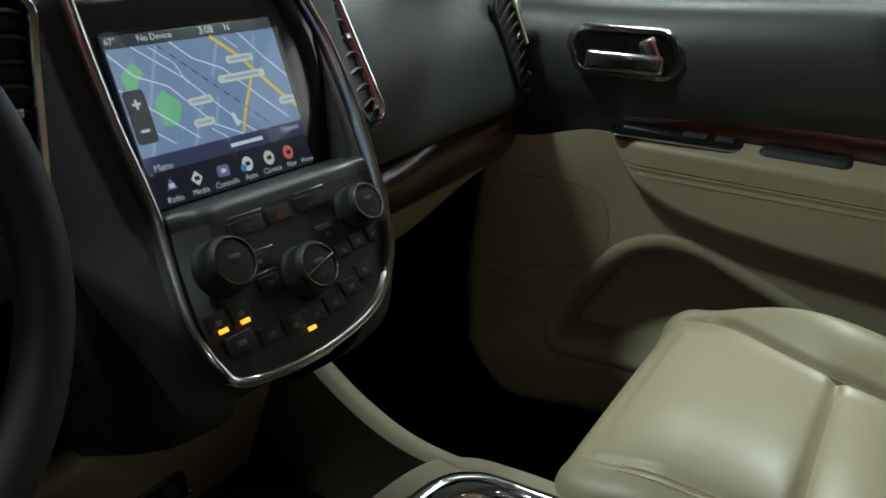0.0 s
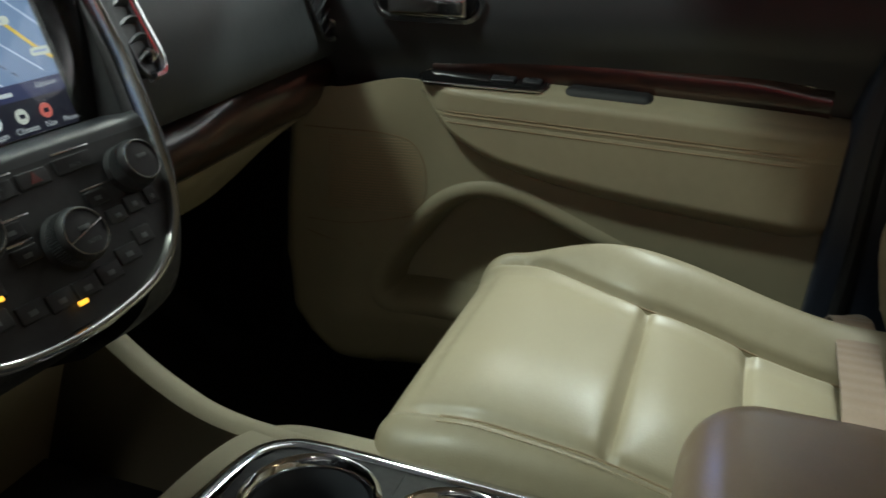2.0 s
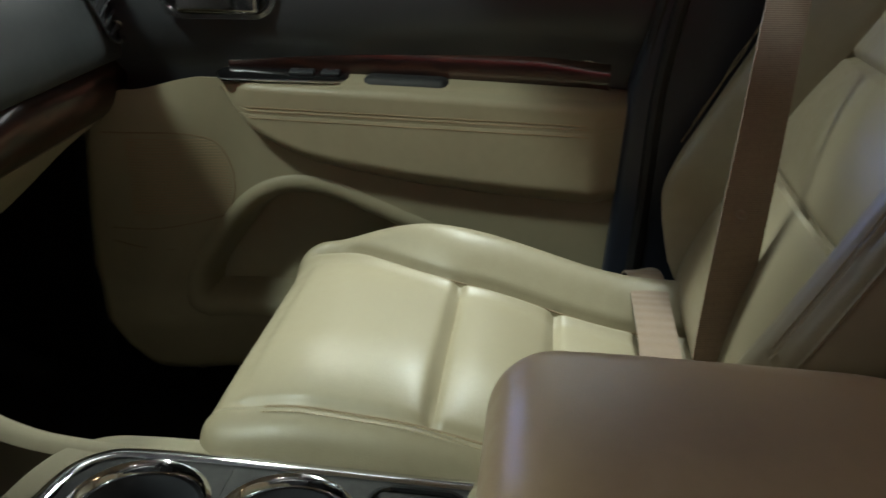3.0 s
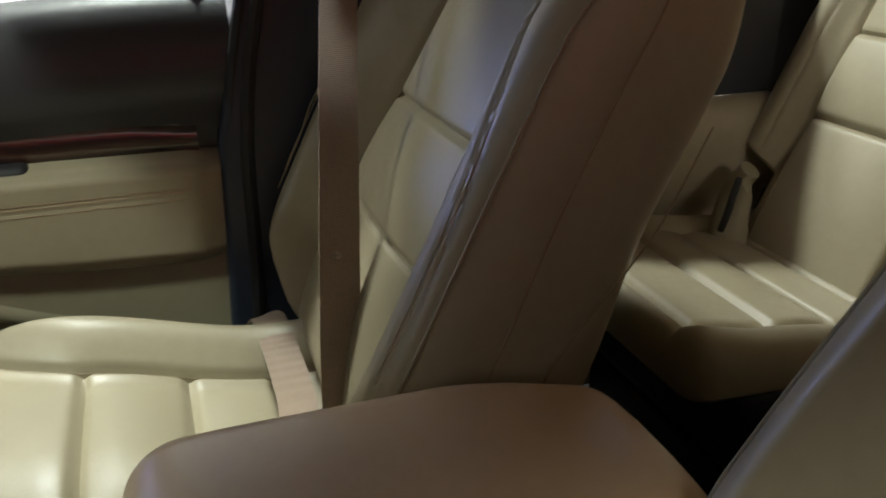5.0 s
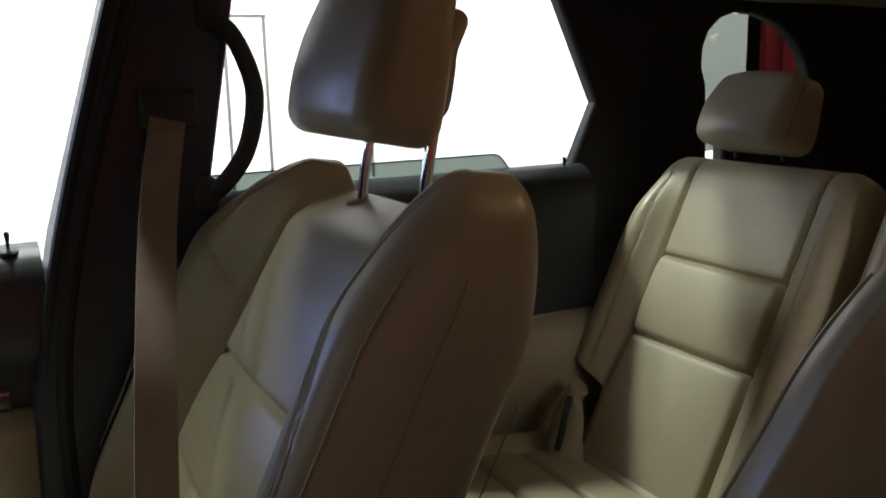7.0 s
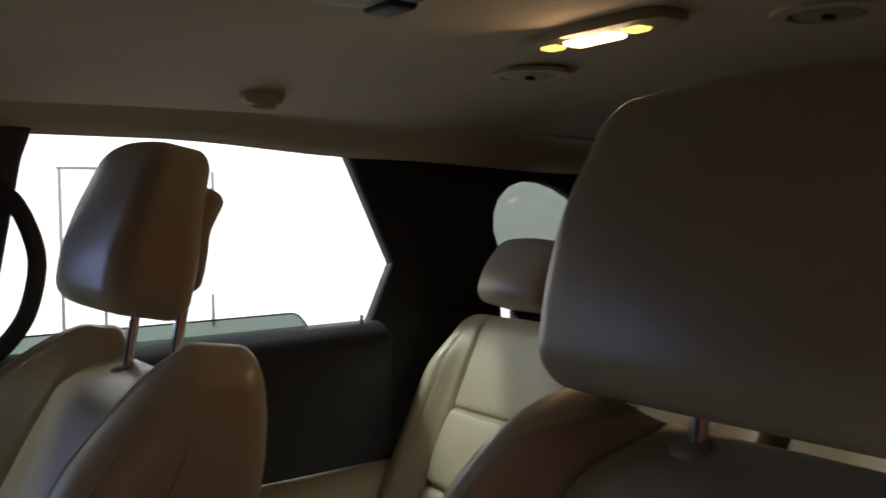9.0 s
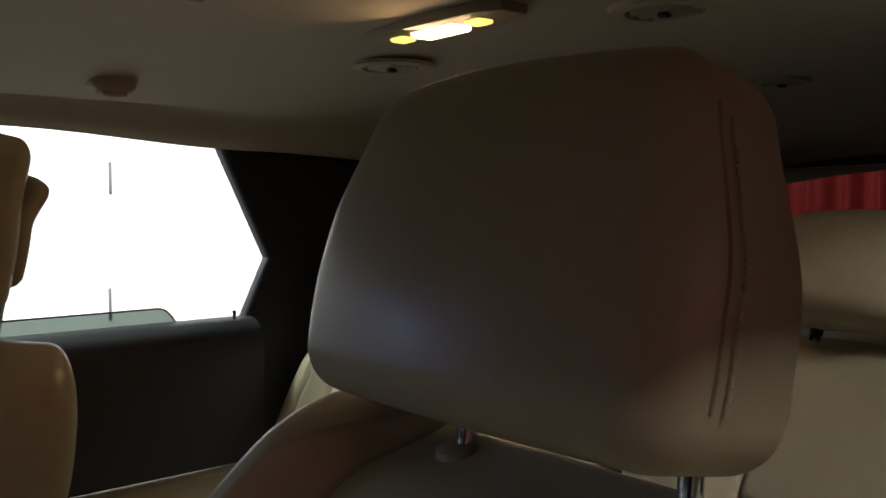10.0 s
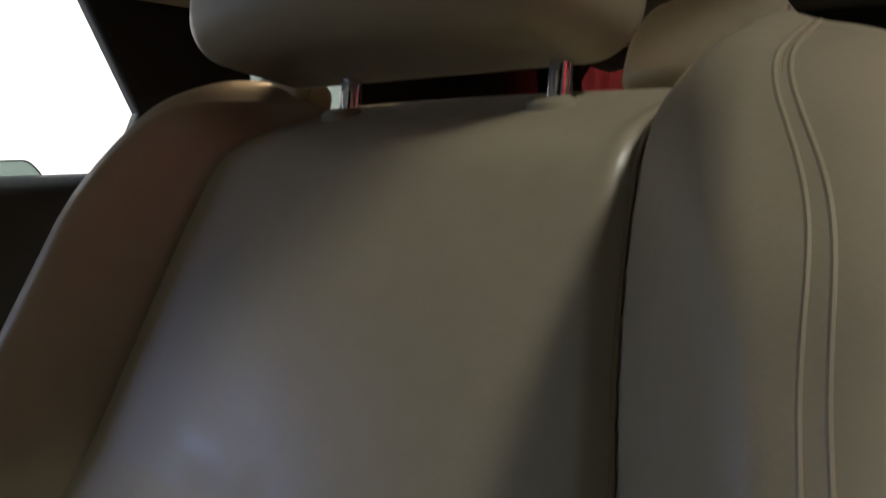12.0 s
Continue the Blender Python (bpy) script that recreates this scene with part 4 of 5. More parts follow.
        if head_drop:
            put("seam", sweep(head(q), ring(0.0011, 5), up=(1, 0, 0)), SEAM, rest)
        q = q + np.array([sgn * 0.0026, -0.0055, 0])
        if head_drop:
            part("stitching", stitch_rows(head(q) + my + np.array([sgn * 0.0005, 0.0, 0]), 0.0009, 0.0062, 0.0044), THREAD, rest)
        put("headrest_post", tube([(px + sgn * 0.075, -0.482, 0.845), (px + sgn * 0.075, -0.490, 0.90), (px + sgn * 0.075, -0.502, 0.96)], 0.0062, 14), CHROME, seat, "chrome headrest post")
        put("post_guide", shift(lathe([(0.0, 0.005), (0.009, 0.005), (0.012, 0.003), (0.013, -0.004), (0.0, -0.004)], 18), (px + sgn * 0.075, -0.478, 0.862), (-8, 0, 0)), TRIM, seat)
    return seat


passenger_seat = front_seat(0.325, "beige leather passenger seat with stitched wings and raised headrest", (0.0, 0.0), 0.0)
driver_seat = front_seat(-0.405, "beige leather driver seat slid back, headrest lowered", (-0.125, 0.036), 0.045)

# ---------------------------------------------------------------- second row
RLEAN = radians(26)


def rear_back_form(w, sew_in, sew_out, notch=0.0):
    def form(p):
        x, d, s = p[:, 0].copy(), p[:, 1].copy(), p[:, 2] + 0.285
        x = x - notch * smooth_step(0.185, 0.150, s) * smooth_step(0.09, w / 2, x)
        x = x * (1 - 0.10 * smooth_step(0.38, 0.57, s))
        front = smooth_step(-0.03, 0.05, d)
        mid, hw = (sew_in + sew_out) / 2, (sew_out - sew_in) / 2
        ax = np.abs(x - mid)
        wing = 0.030 * smooth_step(hw, hw + 0.06, ax) * smooth_step(0.56, 0.44, s)
        cut = groove(ax - hw, 0.0045, 0.007)
        cut += (ax < hw) * (groove(s - 0.255, 0.004, 0.009) + groove(s - 0.390, 0.004, 0.008))
        wing += (ax < hw) * 0.010 * (np.abs(np.sin(np.clip((s - 0.255) / 0.135, 0, 1) * math.pi)) ** 0.5 + np.abs(np.sin(np.clip((0.255 - s) / 0.25, 0, 1) * math.pi)) ** 0.5)
        cut += groove(ax - hw - 0.042, 0.002, 0.0025)
        dd = d - 0.05 + front * (wing + cut)
        return np.stack([x, dd, s], 1)
    return form


def rear_seat(name, label, x0, w, sew_in, sew_out, head_x, cushion=True, head=True, y_off=0.0, head_up=0.0, tall=1.0, notch=0.0, cush_in=0.0):
    foot = (x0, -0.85 + y_off, 0.05)
    seat = thing(name, label, "car seat", foot, group="second row seats")
    plain_form = rear_back_form(w, sew_in, sew_out, notch)
    cw, cx = w + cush_in, x0 - cush_in / 2

    def form(p):
        return plain_form(p) * np.array([1, 1, tall])
    back = part("backrest", rbox((w, 0.10, 0.57), 0.042, (90, 4, 110), 6, lambda p: back_to_world(form(p), x0, -0.90 + y_off, 0.355, RLEAN)), LEATHER, seat)
    for c in (sew_in, sew_out):
        rows = np.array([[c / (1 - 0.10 * float(smooth_step(0.38, 0.57, v))), 0.05, v - 0.285] for v in np.linspace(0.02, 0.545, 60)])
        part("seam", sweep(back_to_world(form(rows), x0, -0.90 + y_off, 0.355, RLEAN) + np.array([0, 0.0006, 0.0003]), ring(0.0013, 5), up=(1, 0, 0)), SEAM, back)
        rows = rows + np.array([math.copysign(0.042, c - (sew_in + sew_out) / 2), 0, 0])
        stitched("stitching", back_to_world(form(rows), x0, -0.90 + y_off, 0.355, RLEAN) + np.array([0, 0.0012, 0.0006]), back, up=(1, 0, 0))

    def cush_form(p):
        x, y, z = p[:, 0], p[:, 1] * 0.95 - 0.815, p[:, 2]
        top = smooth_step(-0.01, 0.05, z)
        cut = sum(groove(y - c, 0.005, 0.010) for c in (-0.635, -0.725, -0.815, -0.90)) * (np.abs(x) < cw / 2 - 0.07)
        puff = 0.008 * np.abs(np.sin((y + 0.635) / 0.09 * math.pi)) ** 0.6 * (np.abs(x) < cw / 2 - 0.07)
        wing = 0.018 * smooth_step(cw / 2 - 0.08, cw / 2 - 0.03, np.abs(x))
        edge = groove(np.abs(x) - (cw / 2 - 0.07), 0.0045, 0.006)
        zz = 0.388 + np.where(z < 0, z * 0.45, z) - 0.035 * smooth_step(-0.62, -0.95, y) + top * (cut + puff + wing + edge) * smooth_step(-0.55, -0.60, y) + 0.02 * smooth_step(-0.70, -0.60, y) * top
        return np.stack([cx + x, y + y_off + 0.035 * (cush_in > 0) * smooth_step(-0.75, -0.60, y), zz], 1)
    if cushion:
        c = part("cushion", rbox((cw, 0.44, 0.08), 0.032, (80, 90, 4), 6, cush_form), LEATHER, seat)
        for sgn in (-1, 1):
            rows = np.array([[sgn * (cw / 2 - 0.07), v, 0.04] for v in np.linspace(-0.15, 0.19, 50)])
            part("seam", sweep(cush_form(rows) + np.array([0, 0, 0.0008]), ring(0.0015, 5), up=(1, 0, 0.1)), SEAM, c)
        part("cushion_base", shift(rbox((cw - 0.04, 0.36, 0.12), 0.02, (4, 4, 2), 2), (cx, -0.83 + y_off, 0.305)), BLACK, seat)
        part("seat_base", shift(rbox((cw - 0.12, 0.30, 0.17), 0.01, (2, 2, 2), 2), (cx, -0.82 + y_off, 0.135)), BLACK, seat)
    if head:
        def rear_head(p):
            return head_form(p, head_x, -1.155 + y_off, 0.930 + head_up, radians(18), 0.0875, 0.056, 0.09)
        hr = part("headrest", rbox((0.175, 0.085, 0.112), 0.022, (30, 5, 24), 6, rear_head), LEATHER, seat)
        for sgn in (-1, 1):
            part("headrest_post", tube([(head_x + sgn * 0.046, -1.160 + y_off - (tall - 1) * 0.2, 0.862 + (tall - 1) * 0.7), (head_x + sgn * 0.046, -1.158 + y_off, 0.90), (head_x + sgn * 0.046, -1.166 + y_off, 0.94)], 0.0055, 10), RUBBER, seat)
        for sgn in (-1, 1):
            q = np.array([[sgn * 0.0868, 0.028, v] for v in np.linspace(-0.040, 0.040, 20)])
            part("piping", sweep(rear_head(q), ring(0.0013, 5), up=(1, 0, 0)), SEAM, hr)
    return seat


rear_right = rear_seat("rear_seat", "beige leather rear seat with ribbed cushion and small headrest", 0.43, 0.43, -0.135, 0.115, 0.43, notch=0.07, cush_in=0.045)
part("recline_lever", sweep(glide([(0.535, -0.872, 0.375), (0.545, -0.882, 0.43), (0.548, -0.895, 0.485), (0.540, -0.905, 0.51)], 6), ring(0.030, 12, 0.55)), TRIM, rear_right, "beige lever cover with a dark pull loop")
part("pull_loop", tube([(0.522, -0.850, 0.425), (0.514, -0.853, 0.455), (0.516, -0.862, 0.485), (0.528, -0.878, 0.502)], 0.0055, 8), RUBBER, rear_right)
rear_left = rear_seat("rear_seat", "wide beige leather rear seat behind the driver", -0.37, 0.60, -0.135, 0.155, -0.306, head_up=0.040, tall=1.085)
middle = thing("folding_armrest", "folded-up beige centre armrest between the rear seats", "armrest", (0.075, -0.98, 0.2))
part("pad", rbox((0.235, 0.12, 0.60), 0.035, (20, 5, 30), 5, lambda p: back_to_world(p + np.array([0, -0.03, 0.30]), 0.075, -0.915, 0.36, RLEAN)), LEATHER, middle)
part("pad_seam", sweep(back_to_world(np.array([[x, 0.031, z] for x, z in [(-0.07, 0.02), (-0.07, 0.50), (-0.062, 0.52), (0.062, 0.52), (0.07, 0.50), (0.07, 0.02)]]), 0.075, -0.915, 0.36, RLEAN), ring(0.0016, 5), up=(0, 1, 0)), SEAM, middle)
part("pad_foot", shift(rbox((0.22, 0.22, 0.36), 0.02, (2, 2, 2), 2), (0.075, -0.95, 0.23)), TRIM, middle)

# third row with its low headrests
third = thing("third_row_bench", "beige third row bench in the shade under the tailgate", "car seat", (0, -1.85, 0.4))
part("backrest", rbox((1.0, 0.10, 0.46), 0.04, (30, 3, 20), 5, lambda p: back_to_world(p + np.array([0, 0, 0.23]), 0.0, -1.78, 0.42, radians(18))), LEATHER, third)
part("cushion", shift(rbox((1.0, 0.36, 0.12), 0.04, (20, 10, 3), 4), (0, -1.62, 0.42)), LEATHER, third)
part("headrest", rbox((0.25, 0.08, 0.12), 0.03, (20, 4, 12), 5, lambda p: back_to_world(p, 0.20, -1.955, 0.915, radians(18))), TAN, third)

# ---------------------------------------------------------------- centre console
con = thing("centre_console", "beige centre console with a chrome framed cup holder tray", "console", (-0.02, 0.2, 0.05))
CX0, CX1 = -0.185, 0.128                      # its sides at the top
prof = [(CX0 - 0.035, 0.05), (CX0 - 0.030, 0.20), (CX0 - 0.016, 0.33), (CX0 - 0.006, 0.358), (CX0 + 0.012, 0.366), (CX0 + 0.022, 0.28), (CX1 - 0.022, 0.28), (CX1 - 0.012, 0.366), (CX1 + 0.004, 0.360), (CX1 + 0.012, 0.34), (CX1 + 0.022, 0.20), (CX1 + 0.026, 0.05)]
body = []
for yy in np.concatenate([np.linspace(-0.42, 0.352, 20)]):
    body.append([(x, yy, z) for x, z in prof])
part("body", sheet(np.array(body)[::-1], 0.006), TRIM, con)
# side rails that run on to the dash round the open bin
for sgn, xa, xb in ((1, CX1 - 0.008, 0.150), (-1, CX0 + 0.008, -0.20)):
    ln = glide([(xa, 0.20, 0.346), (xa, 0.32, 0.351), (xa + 0.3 * (xb - xa) , 0.42, 0.350), (xb, 0.50, 0.358), (xb + sgn * 0.02, 0.58, 0.385), (xb + sgn * 0.035, 0.66, 0.43)], 8)
    part("side_rail", sweep(ln, [(-0.016, 0.0), (-0.014, 0.010), (-0.006, 0.015), (0.006, 0.015), (0.014, 0.010), (0.016, 0.0), (0.020, -0.15), (0.018, -0.32), (-0.010, -0.32), (-0.014, -0.15)]), TRIM, con)
part("bin_floor", shift(rbox((0.31, 0.36, 0.02), 0.006, (2, 2, 1), 2), (-0.03, 0.52, 0.245)), RUBBER, con)
part("bin_back", shift(rbox((0.33, 0.03, 0.24), 0.012, (4, 2, 4), 3), (-0.03, 0.64, 0.315), (18, 0, 0)), TRIM, con)
part("bin_front", shift(rbox((0.29, 0.02, 0.13), 0.008, (4, 2, 4), 3), (-0.03, 0.352, 0.295)), TRIM, con)
sock = frame_of((-0.045, 0.616, 0.315), (1, 0.0, 0.0), (0, 0.30, 0.95))
slot = part("socket_panel", placed(plate(rounded(0.095, 0.030, 0.008), 0.004, 0.0015), sock), GLOSS, con, "black socket strip in the bin")
for k in (-0.028, 0.0, 0.028):
    part("socket", placed(shift(rbox((0.018, 0.014, 0.003), 0.001, (1, 1, 1), 1), (k, 0, 0.0045)), sock), RUBBER, slot)
part("socket_tab", placed(shift(rbox((0.006, 0.003, 0.003), 0.001, (1, 1, 1), 1), (0.046, -0.010, 0.005)), sock), SATIN, slot)
# tray: chrome frame, black deck with two cup wells and a card slot
outline = glide([(0.112, 0.015), (0.114, 0.18), (0.113, 0.30), (0.104, 0.340), (0.070, 0.362), (-0.03, 0.370), (-0.13, 0.362), (-0.164, 0.340), (-0.173, 0.30), (-0.174, 0.18), (-0.172, 0.015)], 6)
tray = part("tray_frame", sweep([(x, yy, 0.368) for x, yy in outline], [(-0.0070, -0.004), (-0.0064, 0.0022), (-0.0040, 0.0036), (0.0040, 0.0036), (0.0064, 0.0022), (0.0070, -0.004)]), CHROME, con, "chrome tray frame")
collar = glide([(0.130, 0.015), (0.132, 0.18), (0.131, 0.31), (0.120, 0.358), (0.080, 0.383), (-0.03, 0.391), (-0.14, 0.383), (-0.180, 0.358), (-0.191, 0.31), (-0.192, 0.18), (-0.190, 0.015)], 6)
part("tray_collar", sweep([(x, yy, 0.3645) for x, yy in collar], [(-0.020, -0.045), (-0.020, -0.006), (-0.014, 0.0), (0.014, 0.0), (0.020, -0.006), (0.020, -0.045)]), TRIM, con, "beige collar round the tray")
n = 60
holes = [[(0.045 + 0.056 * math.cos(a), 0.285 + 0.056 * math.sin(a)) for a in np.linspace(0, 2 * math.pi, n, endpoint=False)],
         [(0.045 + 0.056 * math.cos(a), 0.162 + 0.056 * math.sin(a)) for a in np.linspace(0, 2 * math.pi, n, endpoint=False)]]
part("tray_deck", holed_wall(holes[0], [(-0.168, 0.2235), (0.108, 0.2235), (0.108, 0.335), (0.07, 0.356), (-0.13, 0.356), (-0.168, 0.335)], lambda x, yy, w: (x, yy, 0.3685 - w), 0.004), RUBBER, tray)
part("tray_deck", holed_wall(holes[1], [(-0.168, 0.005), (0.108, 0.005), (0.108, 0.2232), (-0.168, 0.2232)], lambda x, yy, w: (x, yy, 0.3685 - w), 0.004), RUBBER, tray)
for cy in (0.285, 0.162):
    part("cup_well", shift(lathe([(0.056, 0.0), (0.050, -0.006), (0.046, -0.03), (0.043, -0.072), (0.0, -0.074)], 40), (0.045, cy, 0.3675)), BLACK, tray)
    part("cup_rim", shift(lathe([(0.050, -0.004), (0.0525, 0.004), (0.0560, 0.0065), (0.0600, 0.004), (0.0615, -0.002)], 48), (0.045, cy, 0.3675)), CHROME, tray, "chrome cup holder ring")
part("ring_bridge", shift(rbox((0.030, 0.016, 0.005), 0.002, (6, 4, 2), 3), (0.045, 0.2235, 0.3685)), GLOSS, tray)
part("card_slot", shift(rbox((0.075, 0.070, 0.012), 0.005, (3, 3, 2), 3), (0.055, 0.058, 0.367)), RUBBER, tray)
part("slot_rim", sweep([(0.055 + p[0], 0.058 + p[1], 0.371) for p in rounded(0.085, 0.082, 0.02)], ring(0.003, 6), True), GLOSS, tray)


# padded lid
def lid_form(p):
    x, y, z = p[:, 0], p[:, 1] - 0.190, p[:, 2]
    wide = 1 - 0.05 * smooth_step(-0.10, 0.02, y) - 0.10 * smooth_step(-0.28, -0.37, y)
    zz = 0.480 + z + 0.012 * (1 - (x / 0.13) ** 2) * smooth_step(0, 0.06, z) - 0.020 * smooth_step(-0.22, -0.38, y)
    x = x * wide
    zz = zz + (z > 0.03) * (groove(x + 0.10, 0.002, 0.0025) + groove(x + 0.106, 0.002, 0.0025))
    return np.stack([x - 0.062, y, zz], 1)


# the lid's brown is shade on beige leather, put into the colour
lid = part("armrest_lid", rbox((0.222, 0.385, 0.155), 0.045, (40, 40, 6), 7, lid_form), TAN, con, "padded beige armrest lid, toned brown for its shade")
for off in (-0.100, -0.1065):
    rows = np.array([[off, v, 0.0775] for v in np.linspace(-0.15, 0.15, 50)])
    stitched("stitching", lid_form(rows) + np.array([0, 0, 0.0006]), lid, up=(1, 0, 0.1))
part("lid_base", shift(rbox((0.22, 0.40, 0.11), 0.02, (3, 5, 3), 3), (-0.062, -0.185, 0.385)), TRIM, con)
part("rear_face", shift(rbox((0.26, 0.05, 0.30), 0.015, (3, 2, 3), 3), (-0.05, -0.415, 0.24)), BLACK, con)

# ---------------------------------------------------------------- dashboard
dash = thing("dashboard", "charcoal dashboard with walnut band and beige glovebox", "dashboard", (0.2, 0.75, 0.3))
prof = [(1.05, 0.70), (1.00, 0.775), (0.90, 0.812), (0.78, 0.820), (0.70, 0.806), (0.645, 0.785), (0.610, 0.755), (0.590, 0.715), (0.580, 0.675), (0.574, 0.640), (0.570, 0.615), (0.574, 0.603), (0.585, 0.598)]
skin = []
for x in np.linspace(-0.72, 0.745, 80):
    curve = 0.008 * smooth_step(0.30, 0.74, x)
    skin.append([(x, yy + curve * (yy < 0.8) + 0.02 * smooth_step(0.28, 0.20, x), z) for yy, z in prof])
part("upper_skin", sheet(np.array(skin), 0.01), GREY, dash)


def band(z0, z1, xa, xb, bulge, n=50, lean=0.0):
    rows = []
    xs_ = np.linspace(xa, xb, n)
    for k in np.linspace(0, 1, 9):
        z = z0(xs_) + (z1(xs_) - z0(xs_)) * k
        yy = 0.586 + 0.008 * smooth_step(0.30, 0.74, xs_) - bulge * math.sin(math.pi * k) ** 0.6 + lean * (1 - k)
        rows.append(np.stack([xs_, yy, z], 1))
    return np.array(rows)[::-1]


part("wood_band", sheet(band(lambda x: 0.517 + 0.045 * smooth_step(0.63, 0.738, x) ** 2, lambda x: 0.600 - 0.016 * smooth_step(0.45, 0.30, x) - 0.028 * smooth_step(0.66, 0.738, x) ** 2, 0.215, 0.736, 0.020), 0.01), WOOD, dash, "dark walnut band across the dash")
part("band_edge", tube([(float(x), 0.5835 + 0.008 * float(smooth_step(0.30, 0.74, x)), 0.6035) for x in np.linspace(0.22, 0.70, 16)], 0.0016, 6), GLOSS, dash)
box = part("glovebox_lid", sheet(band(lambda x: 0.452 + 0.062 * smooth_step(0.40, 0.735, x), lambda x: 0.5145 + 0.045 * smooth_step(0.63, 0.738, x) ** 2, 0.205, 0.735, 0.006, lean=0.035), 0.012), TRIM, dash, "beige glovebox lid")
part("under_panel", shift(rbox((0.54, 0.36, 0.02), 0.008, (3, 3, 1), 2), (0.47, 0.83, 0.50), (4, 0, 0)), BLACK, dash)
part("side_end", shift(rbox((0.03, 0.38, 0.36), 0.012, (2, 3, 3), 3), (0.755, 0.86, 0.63)), BLACK, dash)
part("knee_panel", shift(rbox((0.50, 0.10, 0.26), 0.03, (4, 3, 4), 3), (-0.47, 0.62, 0.50), (-20, 0, 0)), BLACK, dash)


def air_vent(top, bottom, across, width):
    """A tall outlet in a bright frame with curved blades one over the other."""
    top, bottom = Vector(top), Vector(bottom)
    mid, high = (top + bottom) / 2, (top - bottom).length
    m = frame_of(tuple(mid), across, tuple(top - bottom))
    vent = thing("air_vent", "black air vent with curved blades and a bright metal edge", "air vent", tuple(mid), group="dash air vents")
    part("slot", placed(shift(plate(rounded(width, high, width * 0.42, 6), 0.010), (0, 0, -0.012)), m), RUBBER, vent)
    loop = [tuple(m @ Vector((p[0], p[1], 0.0))) for p in rounded(width + 0.004, high + 0.004, width * 0.45, 8)]
    part("vent_surround", sweep(loop, ring(0.0030, 6), True, up=tuple(m.col[2][:3])), BLACK, vent)
    loop = [tuple(m @ Vector((p[0], p[1], 0.0015))) for p in rounded(width + 0.004, high + 0.004, width * 0.45, 8)[-12:] + rounded(width + 0.004, high + 0.004, width * 0.45, 8)[:6]]
    part("vent_frame", sweep(loop, [(-0.0050, -0.004), (-0.0044, 0.003), (-0.002, 0.0062), (0.002, 0.0062), (0.0044, 0.003), (0.0050, -0.004)], up=tuple(m.col[2][:3])), CHROME, vent, "bright metal vent frame")
    n = 9
    for k in range(n):
        v = (k + 0.5) / n * high * 0.92 - high * 0.46
        w = width * 0.46 * math.sqrt(max(0.15, 1 - (abs(v) / (high * 0.5)) ** 6))
        pts = [tuple(m @ Vector((w * a, v + 0.004 * (1 - a * a), 0.001 - 0.003 * a * a))) for a in np.linspace(-1, 1, 9)]
        part("blade", sweep(pts, [(-0.0052, -0.0012), (0.0052, -0.0012), (0.0052, 0.0012), (-0.0052, 0.0012)], up=tuple((m.col[2] * -0.5 + m.col[1]).xyz)), BLACK, vent)
    part("vent_tab", placed(shift(rbox((0.012, 0.008, 0.008), 0.0025, (2, 2, 2), 2), (0.003, 0.004, 0.005)), m), SATIN, vent)
    part("thumb_wheel", placed(shift(lathe([(0.0, 0.003), (0.006, 0.003), (0.008, 0.0), (0.006, -0.003), (0, -0.003)], 16), (0.002, -high * 0.40, 0.002), (0, 90, 0)), m), SATIN, vent)
    return vent


air_vent((0.205, 0.615, 0.812), (0.266, 0.556, 0.660), (1, 0.25, 0.0), 0.042)
air_vent((0.604, 0.592, 0.756), (0.686, 0.566, 0.634), (1, 0.10, 0.45), 0.052)
air_vent((-0.222, 0.548, 0.806), (-0.142, 0.545, 0.672), (1, -0.20, 0.0), 0.036)

# ---------------------------------------------------------------- centre stack, screen and controls
stack = thing("centre_stack", "black centre stack in a satin metal frame", "control panel", (0.0, 0.52, 0.45))
ST = frame_of((0.013, 0.5525, 0.712), (0.171, -0.017, 0.002), (0.008, 0.052, 0.125))


def on_stack(u, v, w=0.0):
    return tuple(ST @ Vector((u, v, w)))


def lower_w(v):
    return 0.036 + 0.2 * (-0.08 - v)


# housing: cross sections from top to bottom, and the left line of the metal frame
fr_l = [(-0.1028, 0.1114, 0.001), (-0.1022, 0.0612, 0.001), (-0.0992, 0.0009, 0.001), (-0.0949, -0.0446, 0.002), (-0.094, -0.0758, 0.004), (-0.1018, -0.102, 0.012), (-0.1196, -0.1522, 0.038), (-0.1207, -0.1865, 0.056), (-0.106, -0.205, 0.061)]
sec = []
stations = np.array([(0.115, -0.02, -0.135, 0.165), (0.095, 0.002, -0.150, 0.180), (0.05, 0.005, -0.153, 0.176), (0.0, 0.008, -0.156, 0.170), (-0.06, 0.024, -0.158, 0.152), (-0.12, 0.038, -0.158, 0.135), (-0.17, 0.045, -0.152, 0.112), (-0.215, 0.048, -0.140, 0.080), (-0.235, 0.030, -0.125, 0.06), (-0.25, -0.02, -0.12, 0.05)])
left = np.array(fr_l)[::-1]
